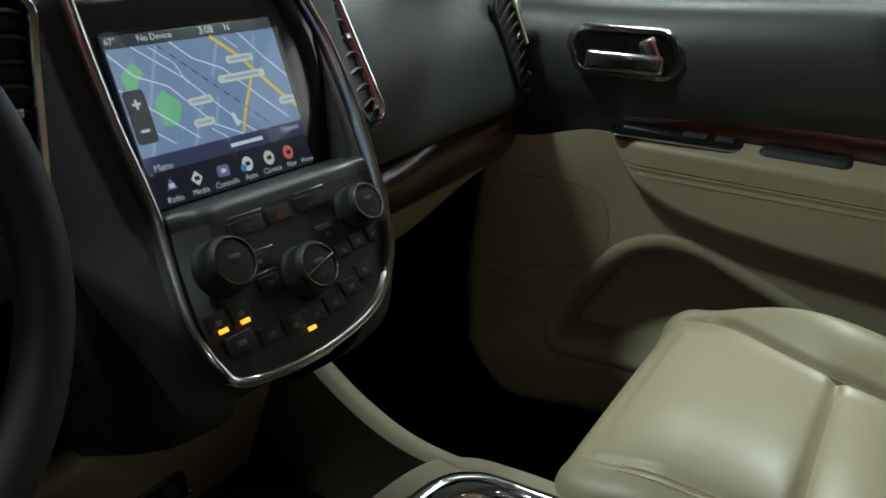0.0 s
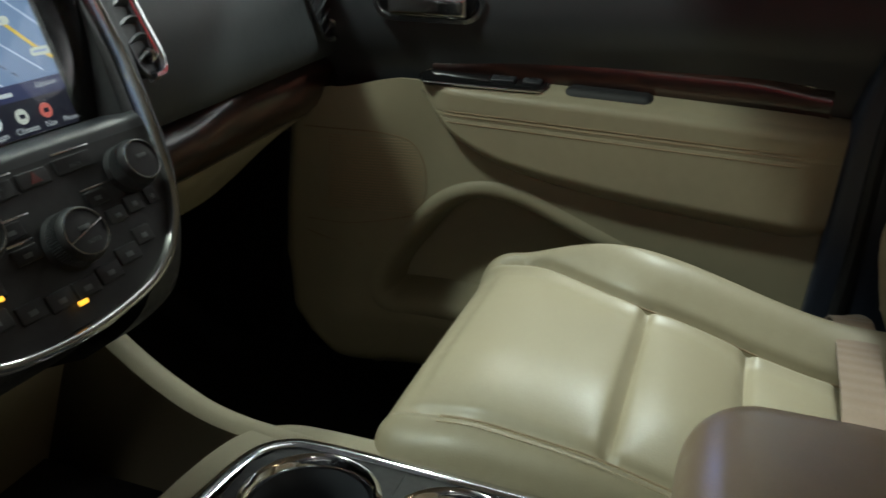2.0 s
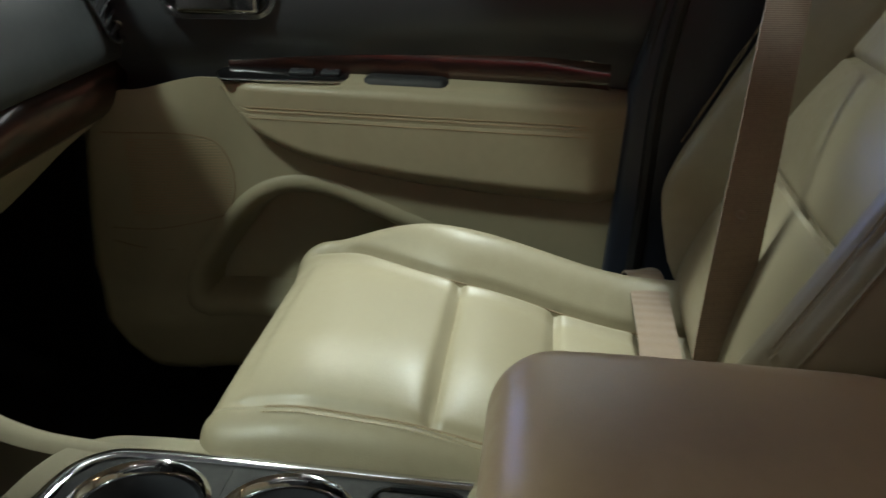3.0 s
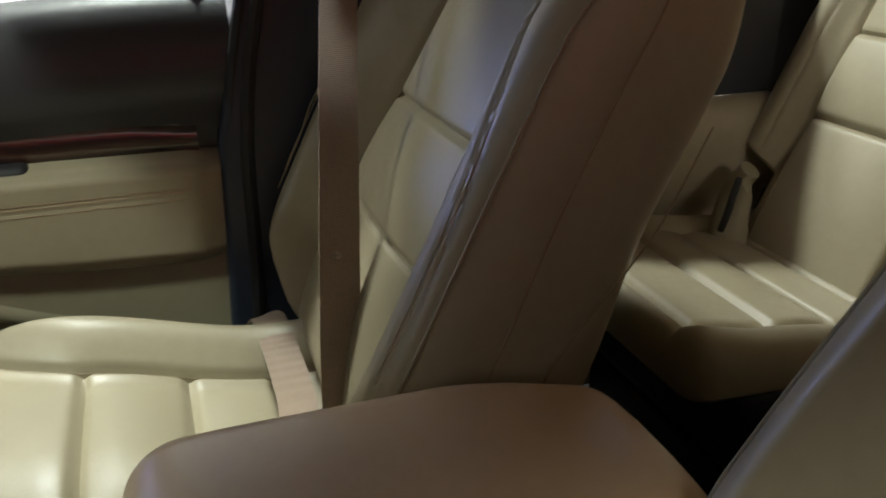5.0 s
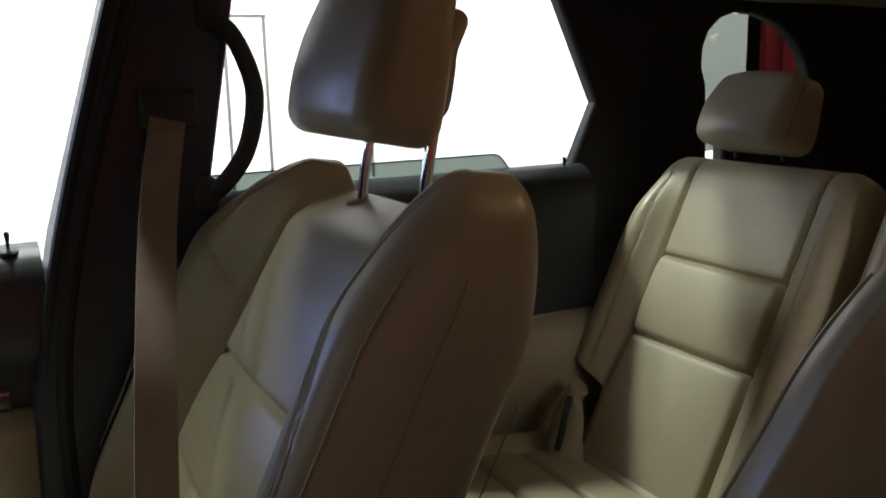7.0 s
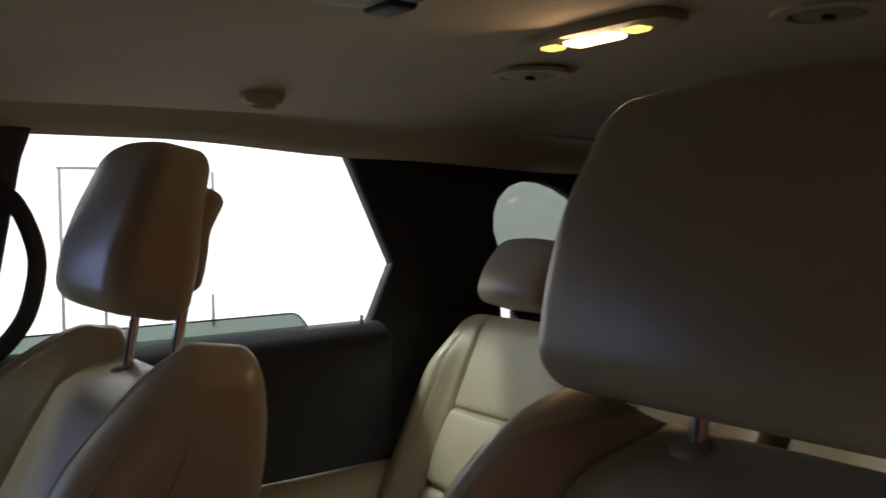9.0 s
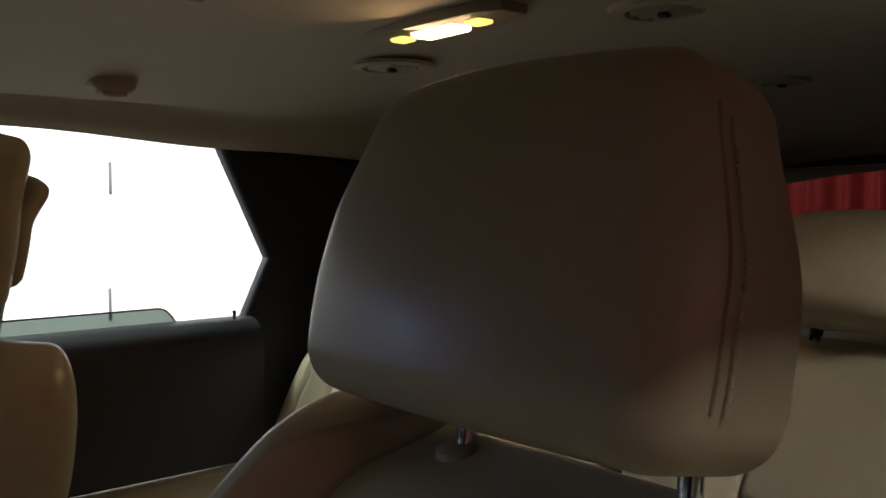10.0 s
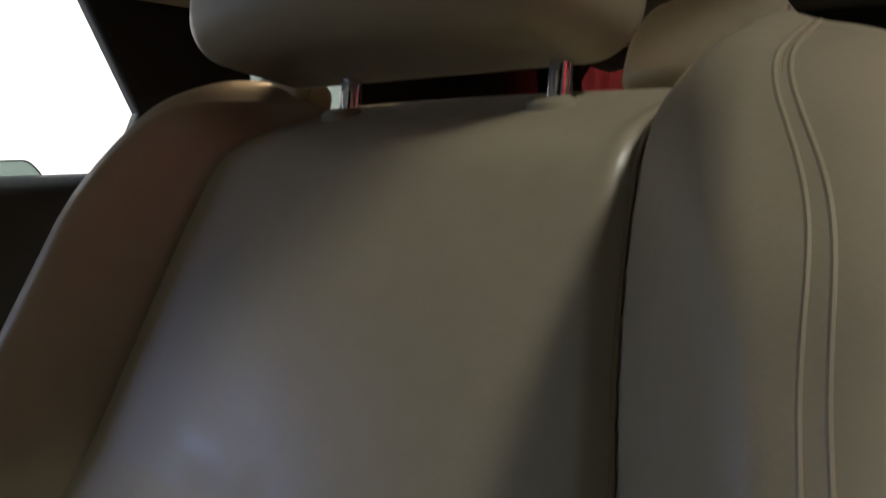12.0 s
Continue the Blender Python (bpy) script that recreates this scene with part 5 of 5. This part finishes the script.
for v, w, ha, hb in glide(stations, 4):
    u_in, w_in = np.interp(v, left[:, 1], left[:, 0]), min(w, np.interp(v, left[:, 1], left[:, 2]) - 0.003)
    sec.append([on_stack(ha - 0.030, v, w_in - 0.20), on_stack(ha - 0.018, v, w_in - 0.05), on_stack(ha - 0.006, v, w_in - 0.012), on_stack(ha + 0.008, v, w_in - 0.004), on_stack(u_in - 0.001, v, w_in - 0.002), on_stack(u_in + 0.003, v, w_in - 0.045), on_stack(hb - 0.044, v, w - 0.045), on_stack(hb - 0.036, v, w - 0.005), on_stack(hb - 0.008, v, w - 0.006), on_stack(hb + 0.006, v, w - 0.012), on_stack(hb + 0.020, v, w - 0.05), on_stack(hb + 0.035, v, w - 0.20)])
part("housing", sheet(np.array(sec), 0.004), RUBBER, stack)
# metal frame round screen and controls
fr_r = [(-0.04, -0.212, 0.062), (0.02, -0.206, 0.0615), (0.055, -0.194, 0.059), (0.080, -0.175, 0.055), (0.100, -0.145, 0.050), (0.118, -0.089, 0.039), (0.130, -0.05, 0.028), (0.140, -0.01, 0.016), (0.138, 0.04, 0.010), (0.124, 0.085, 0.008), (0.112, 0.112, 0.006)]
ln = glide([on_stack(p[0], p[1], p[2] + 0.0025) for p in fr_l + fr_r], 8)
part("metal_frame", sweep(ln, [(-0.0046, -0.008), (-0.0042, 0.002), (-0.0022, 0.0048), (0, 0.0056), (0.0022, 0.0048), (0.0042, 0.002), (0.0046, -0.008)], up=tuple(ST.col[2][:3])), SATIN, stack, "satin chrome frame line")
# ledge under the screen
rows = []
for v, w in ((-0.0695, 0.001), (-0.0715, 0.012), (-0.0735, 0.024), (-0.077, 0.033), (-0.082, 0.0365), (-0.092, 0.0375)):
    k = (v + 0.064) / -0.028
    rows.append([on_stack(u, v, w * (0.18 + 0.82 * float(smooth_step(-0.096, -0.070, u)))) for u in np.linspace(-0.092, 0.122, 30)])
part("ledge", sheet(np.array(rows), 0.003), DOORSKIN, stack)
rows = []
for v in np.linspace(-0.088, -0.207, 16):
    hw = (v + 0.088) / -0.119
    ul = float(np.interp(v, left[:, 1], left[:, 0])) + 0.002
    wl = float(np.interp(v, left[:, 1], left[:, 2]))
    ur = 0.116 - 0.040 * hw - 0.05 * max(0, hw - 0.75) / 0.25
    rows.append([on_stack(u, v, min(lower_w(v) + 0.001, wl + (lower_w(v) + 0.001 - wl) * float(smooth_step(ul, ul + 0.022, u)))) for u in np.linspace(ul, ur, 30)])
part("control_face", sheet(np.array(rows), 0.003), RUBBER, stack)
# screen
part("screen_surround", placed(shift(rbox((0.252, 0.185, 0.012), 0.005, (3, 3, 1), 2), (0.022, 0.006, -0.008)), ST), GLOSS, stack)
SCR = glow("map_blue", (0.16, 0.22, 0.36), 0.95)
SCR_D = glow("menu_dark", (0.012, 0.012, 0.022), 0.9)
SCR_N = glow("menu_navy", (0.03, 0.035, 0.09), 0.9)
SCR_G = glow("map_green", (0.16, 0.42, 0.22), 0.9)
SCR_W = glow("map_road", (0.52, 0.56, 0.66), 0.9)
SCR_P = glow("map_road_pale", (0.26, 0.31, 0.45), 0.9)
SCR_Y = glow("map_road_yellow", (0.62, 0.42, 0.08), 0.9)
SCR_L = glow("map_label", (0.50, 0.50, 0.46), 0.9)
SCR_T = glow("menu_text", (0.52, 0.53, 0.56), 0.9)
SCR_B = glow("icon_blue", (0.05, 0.16, 0.40), 1.0)
SCR_R = glow("icon_red", (0.55, 0.12, 0.10), 0.9)
SCR_I = glow("icon_violet", (0.13, 0.13, 0.26), 0.9)
screen = part("screen", placed(shift(rbox((0.172, 0.136, 0.004), 0.001, (1, 1, 1), 1), (0, 0, -0.0005)), ST), SCR_D, stack, "lit touch screen showing a street map")
W2, H2 = 0.086, 0.068


def scr(name, pts, mat_, lift=0.0):
    return part(name, placed(plate(pts, 0.0002), ST @ Matrix.Translation((0, 0, 0.0018 + lift))), mat_, screen, smooth=False)


def strip(name, pts, w, mat_, lift):
    ln_ = np.array([(x, y_, 0) for x, y_ in pts], float)
    return part(name, placed(sweep(ln_, [(-w / 2, -0.00008), (w / 2, -0.00008), (w / 2, 0.00008), (-w / 2, 0.00008)]), ST @ Matrix.Translation((0, 0, 0.0020 + lift))), mat_, screen, smooth=False)


def sc(x, y_):
    """Fractions of the screen, from its top left."""
    return (-W2 + 2 * W2 * x, H2 - 2 * H2 * y_)


scr("map_area", [sc(0, 0.075), sc(1, 0.075), sc(1, 0.70), sc(0, 0.70)], SCR)
scr("street_bar", [sc(0, 0.70), sc(1, 0.70), sc(1, 0.795), sc(0, 0.795)], SCR_N)
for pts in ([(0.03, 0.23), (0.11, 0.16), (0.15, 0.23), (0.05, 0.36)], [(0.155, 0.41), (0.22, 0.34), (0.30, 0.44), (0.25, 0.56), (0.17, 0.55)]):
    scr("park", [sc(*p) for p in pts], SCR_G, 0.0002)
for pts, w in (([(0.0, 0.10), (0.10, 0.24), (0.26, 0.33), (0.45, 0.60), (0.60, 0.70)], 0.0013), ([(0.13, 0.075), (0.36, 0.30), (0.60, 0.62), (0.68, 0.70)], 0.0012), ([(0.34, 0.075), (0.44, 0.19), (0.60, 0.28), (0.78, 0.50), (0.92, 0.66)], 0.0013),
               ([(0.0, 0.30), (0.16, 0.47), (0.34, 0.66)], 0.0012), ([(0.22, 0.09), (0.33, 0.20), (0.37, 0.33)], 0.0010), ([(0.76, 0.075), (0.88, 0.25), (1.0, 0.40)], 0.0012), ([(0.66, 0.09), (0.73, 0.17)], 0.0010), ([(0.0, 0.46), (0.20, 0.66)], 0.0011), ([(0.42, 0.62), (0.50, 0.70)], 0.001)):
    strip("street", [sc(*p) for p in pts], w, SCR_W, 0.0003)
for pts in ([(0.26, 0.09), (0.12, 0.45)], [(0.44, 0.40), (0.30, 0.70)], [(0.62, 0.10), (0.52, 0.32)], [(0.86, 0.10), (0.74, 0.42)], [(0.10, 0.60), (0.06, 0.70)], [(0.52, 0.44), (0.45, 0.62)], [(0.95, 0.50), (0.90, 0.66)]):
    strip("lane", [sc(*p) for p in pts], 0.0028, SCR_P, 0.0002)
strip("main_road", [sc(0.58, 0.075), sc(0.72, 0.22), sc(0.93, 0.52), sc(1.0, 0.60)], 0.0032, SCR_Y, 0.0004)
strip("main_road", [sc(0.76, 0.36), sc(0.66, 0.55), sc(0.60, 0.69)], 0.0026, SCR_Y, 0.0004)
for k in range(11):
    a, b = k / 11, (k + 0.55) / 11
    strip("railway", [sc(0.27 + 0.53 * a, 0.09 + 0.60 * a), sc(0.27 + 0.53 * b, 0.09 + 0.60 * b)], 0.0009, SCR_D, 0.0005)
for (x, y_), w in (((0.72, 0.235), 0.030), ((0.70, 0.345), 0.052), ((0.41, 0.445), 0.025), ((0.39, 0.575), 0.021), ((0.945, 0.55), 0.019)):
    m = Matrix.Translation((*sc(x, y_), 0.0024))
    lab = part("map_label", placed(plate(rounded(w, 0.0068, 0.0025, 3), 0.0002), ST @ m), SCR_L, screen, smooth=False)
    part("label_bar", placed(shift(rbox((w * 0.72, 0.0018, 0.0002), 0.00005, (1, 1, 1), 1), (0, 0, 0.0004)), ST @ m), SCR_P, lab, smooth=False)
zoom = part("zoom_box", placed(plate(rounded(0.019, 0.042, 0.003, 3), 0.0003), ST @ Matrix.Translation((-0.0755, 0.004, 0.0024))), SCR_D, screen, smooth=False)
part("zoom_plus", placed(joined(rbox((0.008, 0.0022, 0.0002), 0.00005, (1, 1, 1), 1), rbox((0.0022, 0.008, 0.00021), 0.00005, (1, 1, 1), 1)), ST @ Matrix.Translation((-0.0755, 0.014, 0.0029))), SCR_T, zoom, smooth=False)
part("zoom_minus", placed(rbox((0.008, 0.0024, 0.0002), 0.00005, (1, 1, 1), 1), ST @ Matrix.Translation((-0.0755, -0.007, 0.0029))), SCR_T, zoom, smooth=False)
part("car_marker", placed(shift(rbox((0.0042, 0.012, 0.0006), 0.0003, (1, 1, 1), 2), (0, 0, 0), (0, 0, 12)), ST @ Matrix.Translation((*sc(0.575, 0.60), 0.0026))), SCR_T, screen)
part("street_name_bar", placed(shift(rbox((0.036, 0.0032, 0.0002), 0.00005, (1, 1, 1), 1), (0, 0, 0)), ST @ Matrix.Translation((*sc(0.60, 0.752), 0.0026))), SCR_T, screen, smooth=False)
for words, x, y_, size in (("67\u00b0", 0.035, 0.035, 0.0075), ("No Device", 0.27, 0.035, 0.0075), ("3:08", 0.57, 0.035, 0.0090), ("N", 0.70, 0.035, 0.0075), ("Menu", 0.09, 0.772, 0.0080), ("Options", 0.90, 0.735, 0.0065),
                           ("Radio", 0.10, 0.965, 0.0068), ("Media", 0.245, 0.965, 0.0068), ("Controls", 0.405, 0.965, 0.0068), ("Apps", 0.56, 0.965, 0.0068), ("Climate", 0.705, 0.965, 0.0068), ("Nav", 0.84, 0.965, 0.0068), ("Phone", 0.955, 0.965, 0.0060)):
    writing(words, size, ST @ Matrix.Translation((*sc(x, y_), 0.0026)), SCR_T, screen)
for x, mat_, shape in ((0.10, SCR_I, 3), (0.245, SCR_T, 4), (0.405, SCR_I, 6), (0.56, SCR_T, 20), (0.705, SCR_L, 20), (0.84, SCR_R, 20), (0.955, SCR_D, 4)):
    pts = [(0.0058 * math.cos(2 * math.pi * i / shape + 1.57), 0.0062 * math.sin(2 * math.pi * i / shape + 1.57)) for i in range(shape)] if shape != 6 else rounded(0.0125, 0.0095, 0.002, 3)
    ic = part("menu_icon", placed(plate(pts, 0.0003), ST @ Matrix.Translation((*sc(x, 0.885), 0.0022))), mat_, screen, smooth=False)
    part("icon_mark", placed(shift(rbox((0.005, 0.0035, 0.0002), 0.00005, (1, 1, 1), 1), (0, 0, 0)), ST @ Matrix.Translation((*sc(x, 0.885), 0.0028))), SCR_D if mat_ is not SCR_I else SCR_T, ic, smooth=False)
part("icon_badge", placed(plate(rounded(0.006, 0.006, 0.0028, 4), 0.0003), ST @ Matrix.Translation((*sc(0.525, 0.905), 0.003))), SCR_B, screen, smooth=False)
pane = part("screen_glass", placed(shift(rbox((0.178, 0.142, 0.0008), 0.0003, (1, 1, 1), 1), (0, 0, 0.0046)), ST), CLEAR, stack)
pane.visible_shadow = False

# knobs: ribbed body with a bright ring
face = frame_of(on_stack(0, -0.08, lower_w(-0.08)), tuple(ST.col[0][:3]), Vector(on_stack(0, -0.08, lower_w(-0.08))) - Vector(on_stack(0, -0.18, lower_w(-0.18))))


def on_face(u, v, w=0.0):
    return face @ Matrix.Translation((u, (v + 0.08) * 1.02, w))


def knob(u, v, r, label):
    kb = part("knob", placed(lathe([(r * 1.08, 0.0), (r * 1.06, 0.004), (r * 1.0, 0.006), (r * 0.97, 0.018), (r * 0.93, 0.0225), (r * 0.86, 0.024), (r * 0.80, 0.0235)], 48), on_face(u, v)), RUBBER, stack, label)
    ribs = [placed(shift(rbox((0.0011, 0.0011, 0.012), 0.0004, (1, 1, 1), 1), (r * 0.99 * math.cos(a), r * 0.99 * math.sin(a), 0.012)), on_face(u, v)) for a in np.linspace(0, 2 * math.pi, 60, endpoint=False)]
    part("knob_ribs", joined(*ribs), GREY, kb)
    part("knob_ring", placed(lathe([(r * 0.87, 0.0235), (r * 0.85, 0.0246), (r * 0.82, 0.0246), (r * 0.80, 0.0235)], 48), on_face(u, v)), SATIN, kb)
    part("knob_cap", placed(lathe([(0.0, 0.0238), (r * 0.5, 0.0240), (r * 0.79, 0.0232)], 32), on_face(u, v)), RUBBER, kb)
    part("knob_symbol", placed(shift(rbox((r * 0.5, r * 0.16, 0.0008), 0.0003, (1, 1, 1), 1), (0, r * 0.15, 0.0243)), on_face(u, v)), SYMBOL, kb)
    return kb


knob(-0.083, -0.123, 0.0215, "ribbed black volume knob with bright ring")
big = knob(-0.010, -0.150, 0.0212, "ribbed black fan knob with bright ring")
part("knob_split", placed(shift(rbox((0.036, 0.0014, 0.001), 0.0004, (2, 1, 1), 1), (0, 0, 0.0242), (0, 0, 15)), on_face(-0.010, -0.150)), SATIN, big)
knob(0.072, -0.117, 0.0190, "ribbed black tuning knob with bright ring")
for u, v, w_, h_ in ((-0.043, -0.100, 0.036, 0.013), (0.030, -0.098, 0.036, 0.013), (-0.008, -0.099, 0.026, 0.013), (-0.048, -0.128, 0.022, 0.012), (-0.046, -0.146, 0.022, 0.012), (0.032, -0.128, 0.020, 0.012), (0.040, -0.146, 0.018, 0.012), (0.060, -0.143, 0.016, 0.014), (0.080, -0.143, 0.012, 0.014),
                     (-0.105, -0.158, 0.019, 0.015), (-0.084, -0.158, 0.019, 0.015), (-0.094, -0.178, 0.026, 0.014), (-0.066, -0.182, 0.022, 0.014), (-0.042, -0.184, 0.022, 0.014), (-0.018, -0.184, 0.022, 0.014), (0.006, -0.182, 0.022, 0.014), (0.030, -0.176, 0.022, 0.014), (0.052, -0.168, 0.018, 0.014)):
    b = part("button", placed(shift(rbox((w_, h_, 0.004), 0.0012, (2, 2, 1), 2), (0, 0, 0.0008)), on_face(u, v)), RUBBER, stack)
    if (u, v) not in ((-0.043, -0.100), (0.030, -0.098), (-0.008, -0.099)):
        part("button_symbol", placed(shift(rbox((w_ * 0.32, h_ * 0.28, 0.0006), 0.0002, (1, 1, 1), 1), (0, -0.001, 0.0028)), on_face(u, v)), SYMBOL, b)
for u, v in ((-0.043, -0.0905), (0.030, -0.0885), (-0.048, -0.1205), (0.036, -0.1205)):
    part("button_edge", placed(shift(rbox((0.036, 0.0018, 0.002), 0.0006, (2, 1, 1), 1), (0, 0, 0.0045)), on_face(u, v)), SATIN, stack)
HAZARD = surface("dark_red_print", (0.10, 0.012, 0.010), 0.5)
part("hazard_symbol", placed(shift(plate([(-0.005, -0.004), (0.005, -0.004), (0.0, 0.005)], 0.0006), (0, 0, 0.003)), on_face(-0.008, -0.099)), HAZARD, stack, "dark red warning triangle")
for words, u, v, w_ in (("SCREEN", -0.043, -0.099, 0.0031), ("OFF", -0.043, -0.103, 0.0031), ("BACK", 0.030, -0.100, 0.0031), ("AUTO", -0.008, -0.158, 0.0246)):
    writing(words, 0.0042, on_face(u, v, w_), SYMBOL, stack)
part("disc_slot", placed(shift(rbox((0.022, 0.0022, 0.0015), 0.0006, (2, 1, 1), 1), (0, 0, 0.0045)), on_face(-0.048, -0.1375)), CHROME, stack)
for u, v in ((-0.106, -0.1655), (-0.085, -0.1655), (-0.030, -0.1925)):
    part("indicator_lamp", placed(shift(rbox((0.0088, 0.0036, 0.0016), 0.0007, (2, 2, 1), 2), (0, 0, 0.0056)), on_face(u, v)), AMBER, stack, "lit amber indicator")

# ---------------------------------------------------------------- steering wheel and column
wheel = thing("steering_wheel", "black leather steering wheel in front of the driver", "steering wheel", (-0.40, 0.36, 0.66))
WM = frame_of((-0.415, 0.470, 0.715), (1, 0, 0), (0, 0.34, 0.94))
part("rim", sweep([tuple(WM @ Vector((0.186 * math.cos(a), 0.186 * math.sin(a), 0))) for a in np.linspace(0, 2 * math.pi, 72, endpoint=False)], ring(0.0165, 14), True, up=tuple(WM.col[2][:3])), RUBBER, wheel)
hub = part("airbag_hub", placed(rbox((0.16, 0.13, 0.06), 0.028, (8, 8, 3), 4), WM @ Matrix.Translation((0, -0.01, -0.03))), BLACK, wheel)
for a in (8, 172, 270):
    p = Vector((math.cos(radians(a)), math.sin(radians(a)), 0))
    part("spoke", sweep([tuple(WM @ (p * 0.06 + Vector((0, -0.01, -0.03)))), tuple(WM @ (p * 0.12 + Vector((0, 0, -0.02)))), tuple(WM @ (p * 0.172))], ring(0.019, 10, 0.5), up=tuple(WM.col[2][:3])), GLOSS, wheel)
part("column", placed(lathe([(0.0, 0.0), (0.045, 0.0), (0.055, -0.05), (0.06, -0.22), (0.0, -0.22)], 20), WM @ Matrix.Translation((0, -0.01, -0.05))), BLACK, wheel)
part("wheel_trim", tube([(-0.262, 0.400, 0.50), (-0.252, 0.412, 0.487), (-0.240, 0.425, 0.478)], 0.006, 8), WOOD, wheel)

# ---------------------------------------------------------------- roof fittings


def roof_vent(x, yy, r=0.040):
    z = float(roof_z(x, yy)) - 0.001
    vent = thing("roof_vent", "round beige ceiling air vent with dark blades", "air vent", (x, yy, z), group="roof air vents")
    part("vent_ring", shift(lathe([(r * 1.42, 0.002), (r * 1.38, -0.003), (r * 1.12, -0.005), (r, -0.004), (r * 0.95, 0.004)], 40), (x, yy, z)), HEADLINER, vent)
    part("vent_cup", shift(lathe([(r * 0.97, 0.0), (r * 0.9, 0.010), (0, 0.014)], 32), (x, yy, z)), BLACK, vent)
    for k in (-0.5, 0, 0.5):
        part("vent_blade", shift(rbox((r * 1.6 * math.sqrt(1 - k * k), 0.010, 0.002), 0.0008, (4, 1, 1), 1), (x, yy + k * r, z - 0.002), (35, 0, 0)), TRIM, vent)
    part("vent_tab", shift(rbox((0.010, 0.012, 0.006), 0.002, (1, 1, 1), 1), (x, yy, z - 0.006)), BLACK, vent)


roof_vent(0.262, -1.005)
roof_vent(-0.165, -1.025)
roof_vent(-0.01, -1.545, 0.03)


def dome_lamp(x, yy, lit):
    z = float(roof_z(x, yy))
    lamp = thing("dome_lamp", "lit warm ceiling lamp between two yellow touch buttons", "lamp", (x, yy, z), group="roof lamps")
    m = Matrix.Translation((x, yy, z)) @ Matrix.Rotation(math.pi, 4, "Y") @ Matrix.Rotation(radians(0), 4, "Z")
    part("lamp_base", placed(plate([(-0.115, -0.018), (-0.09, -0.032), (0, -0.038), (0.09, -0.032), (0.115, -0.018), (0.115, 0.018), (0.09, 0.030), (0, 0.034), (-0.09, 0.030), (-0.115, 0.018)], 0.012, 0.005), m), TRIM, lamp)
    part("lens", placed(shift(rbox((0.072, 0.030, 0.010), 0.004, (6, 4, 2), 3), (0, 0, 0.012)), m), LAMP_GLOW, lamp, "glowing warm lens")
    for sgn in (-1, 1):
        part("lamp_button", placed(shift(rbox((0.024, 0.022, 0.008), 0.0035, (3, 3, 1), 3), (sgn * 0.064, 0.002, 0.012)), m), LAMP_BUTTON, lamp, "yellow lit button")
    data = bpy.data.lights.new("dome_light", "AREA")
    data.shape, data.size, data.size_y, data.energy, data.color = "RECTANGLE", 0.08, 0.04, lit, (1.0, 0.66, 0.34)
    ob = new("dome_light", data)
    ob.matrix_world = look((x, yy + 0.004, z - 0.026), (x - 0.22, yy + 0.42, z - 0.42))
    ob["kind"] = "structure"


dome_lamp(0.042, -0.905, 0.28)
dome_lamp(0.26, -1.69, 0.04)


def coat_hook(x, yy, z):
    hook = thing("coat_hook", "beige fold-down coat hook on the roof rail", "hook", (x, yy, z))
    part("hook_base", shift(rbox((0.030, 0.060, 0.060), 0.014, (3, 5, 5), 4), (x, yy, z), (0, 80, 0)), HEADLINER, hook)
    part("hook_flap", shift(rbox((0.012, 0.034, 0.034), 0.005, (2, 4, 4), 3), (x - 0.004, yy, z - 0.015), (0, 80, 0)), HEADLINER, hook)


coat_hook(0.484, -0.702, 1.207)
top_box = thing("overhead_console", "pale grey overhead unit with a black latch", "console", (0.0, -0.45, 1.22))
part("shell", shift(rbox((0.085, 0.20, 0.030), 0.013, (6, 8, 3), 4), (-0.052, -0.48, 1.226)), TRIM, top_box)
part("latch", shift(rbox((0.045, 0.03, 0.018), 0.005, (3, 2, 2), 2), (-0.035, -0.585, 1.216)), RUBBER, top_box)
part("latch", shift(rbox((0.03, 0.02, 0.014), 0.004, (2, 2, 2), 2), (-0.078, -0.584, 1.216)), RUBBER, top_box)
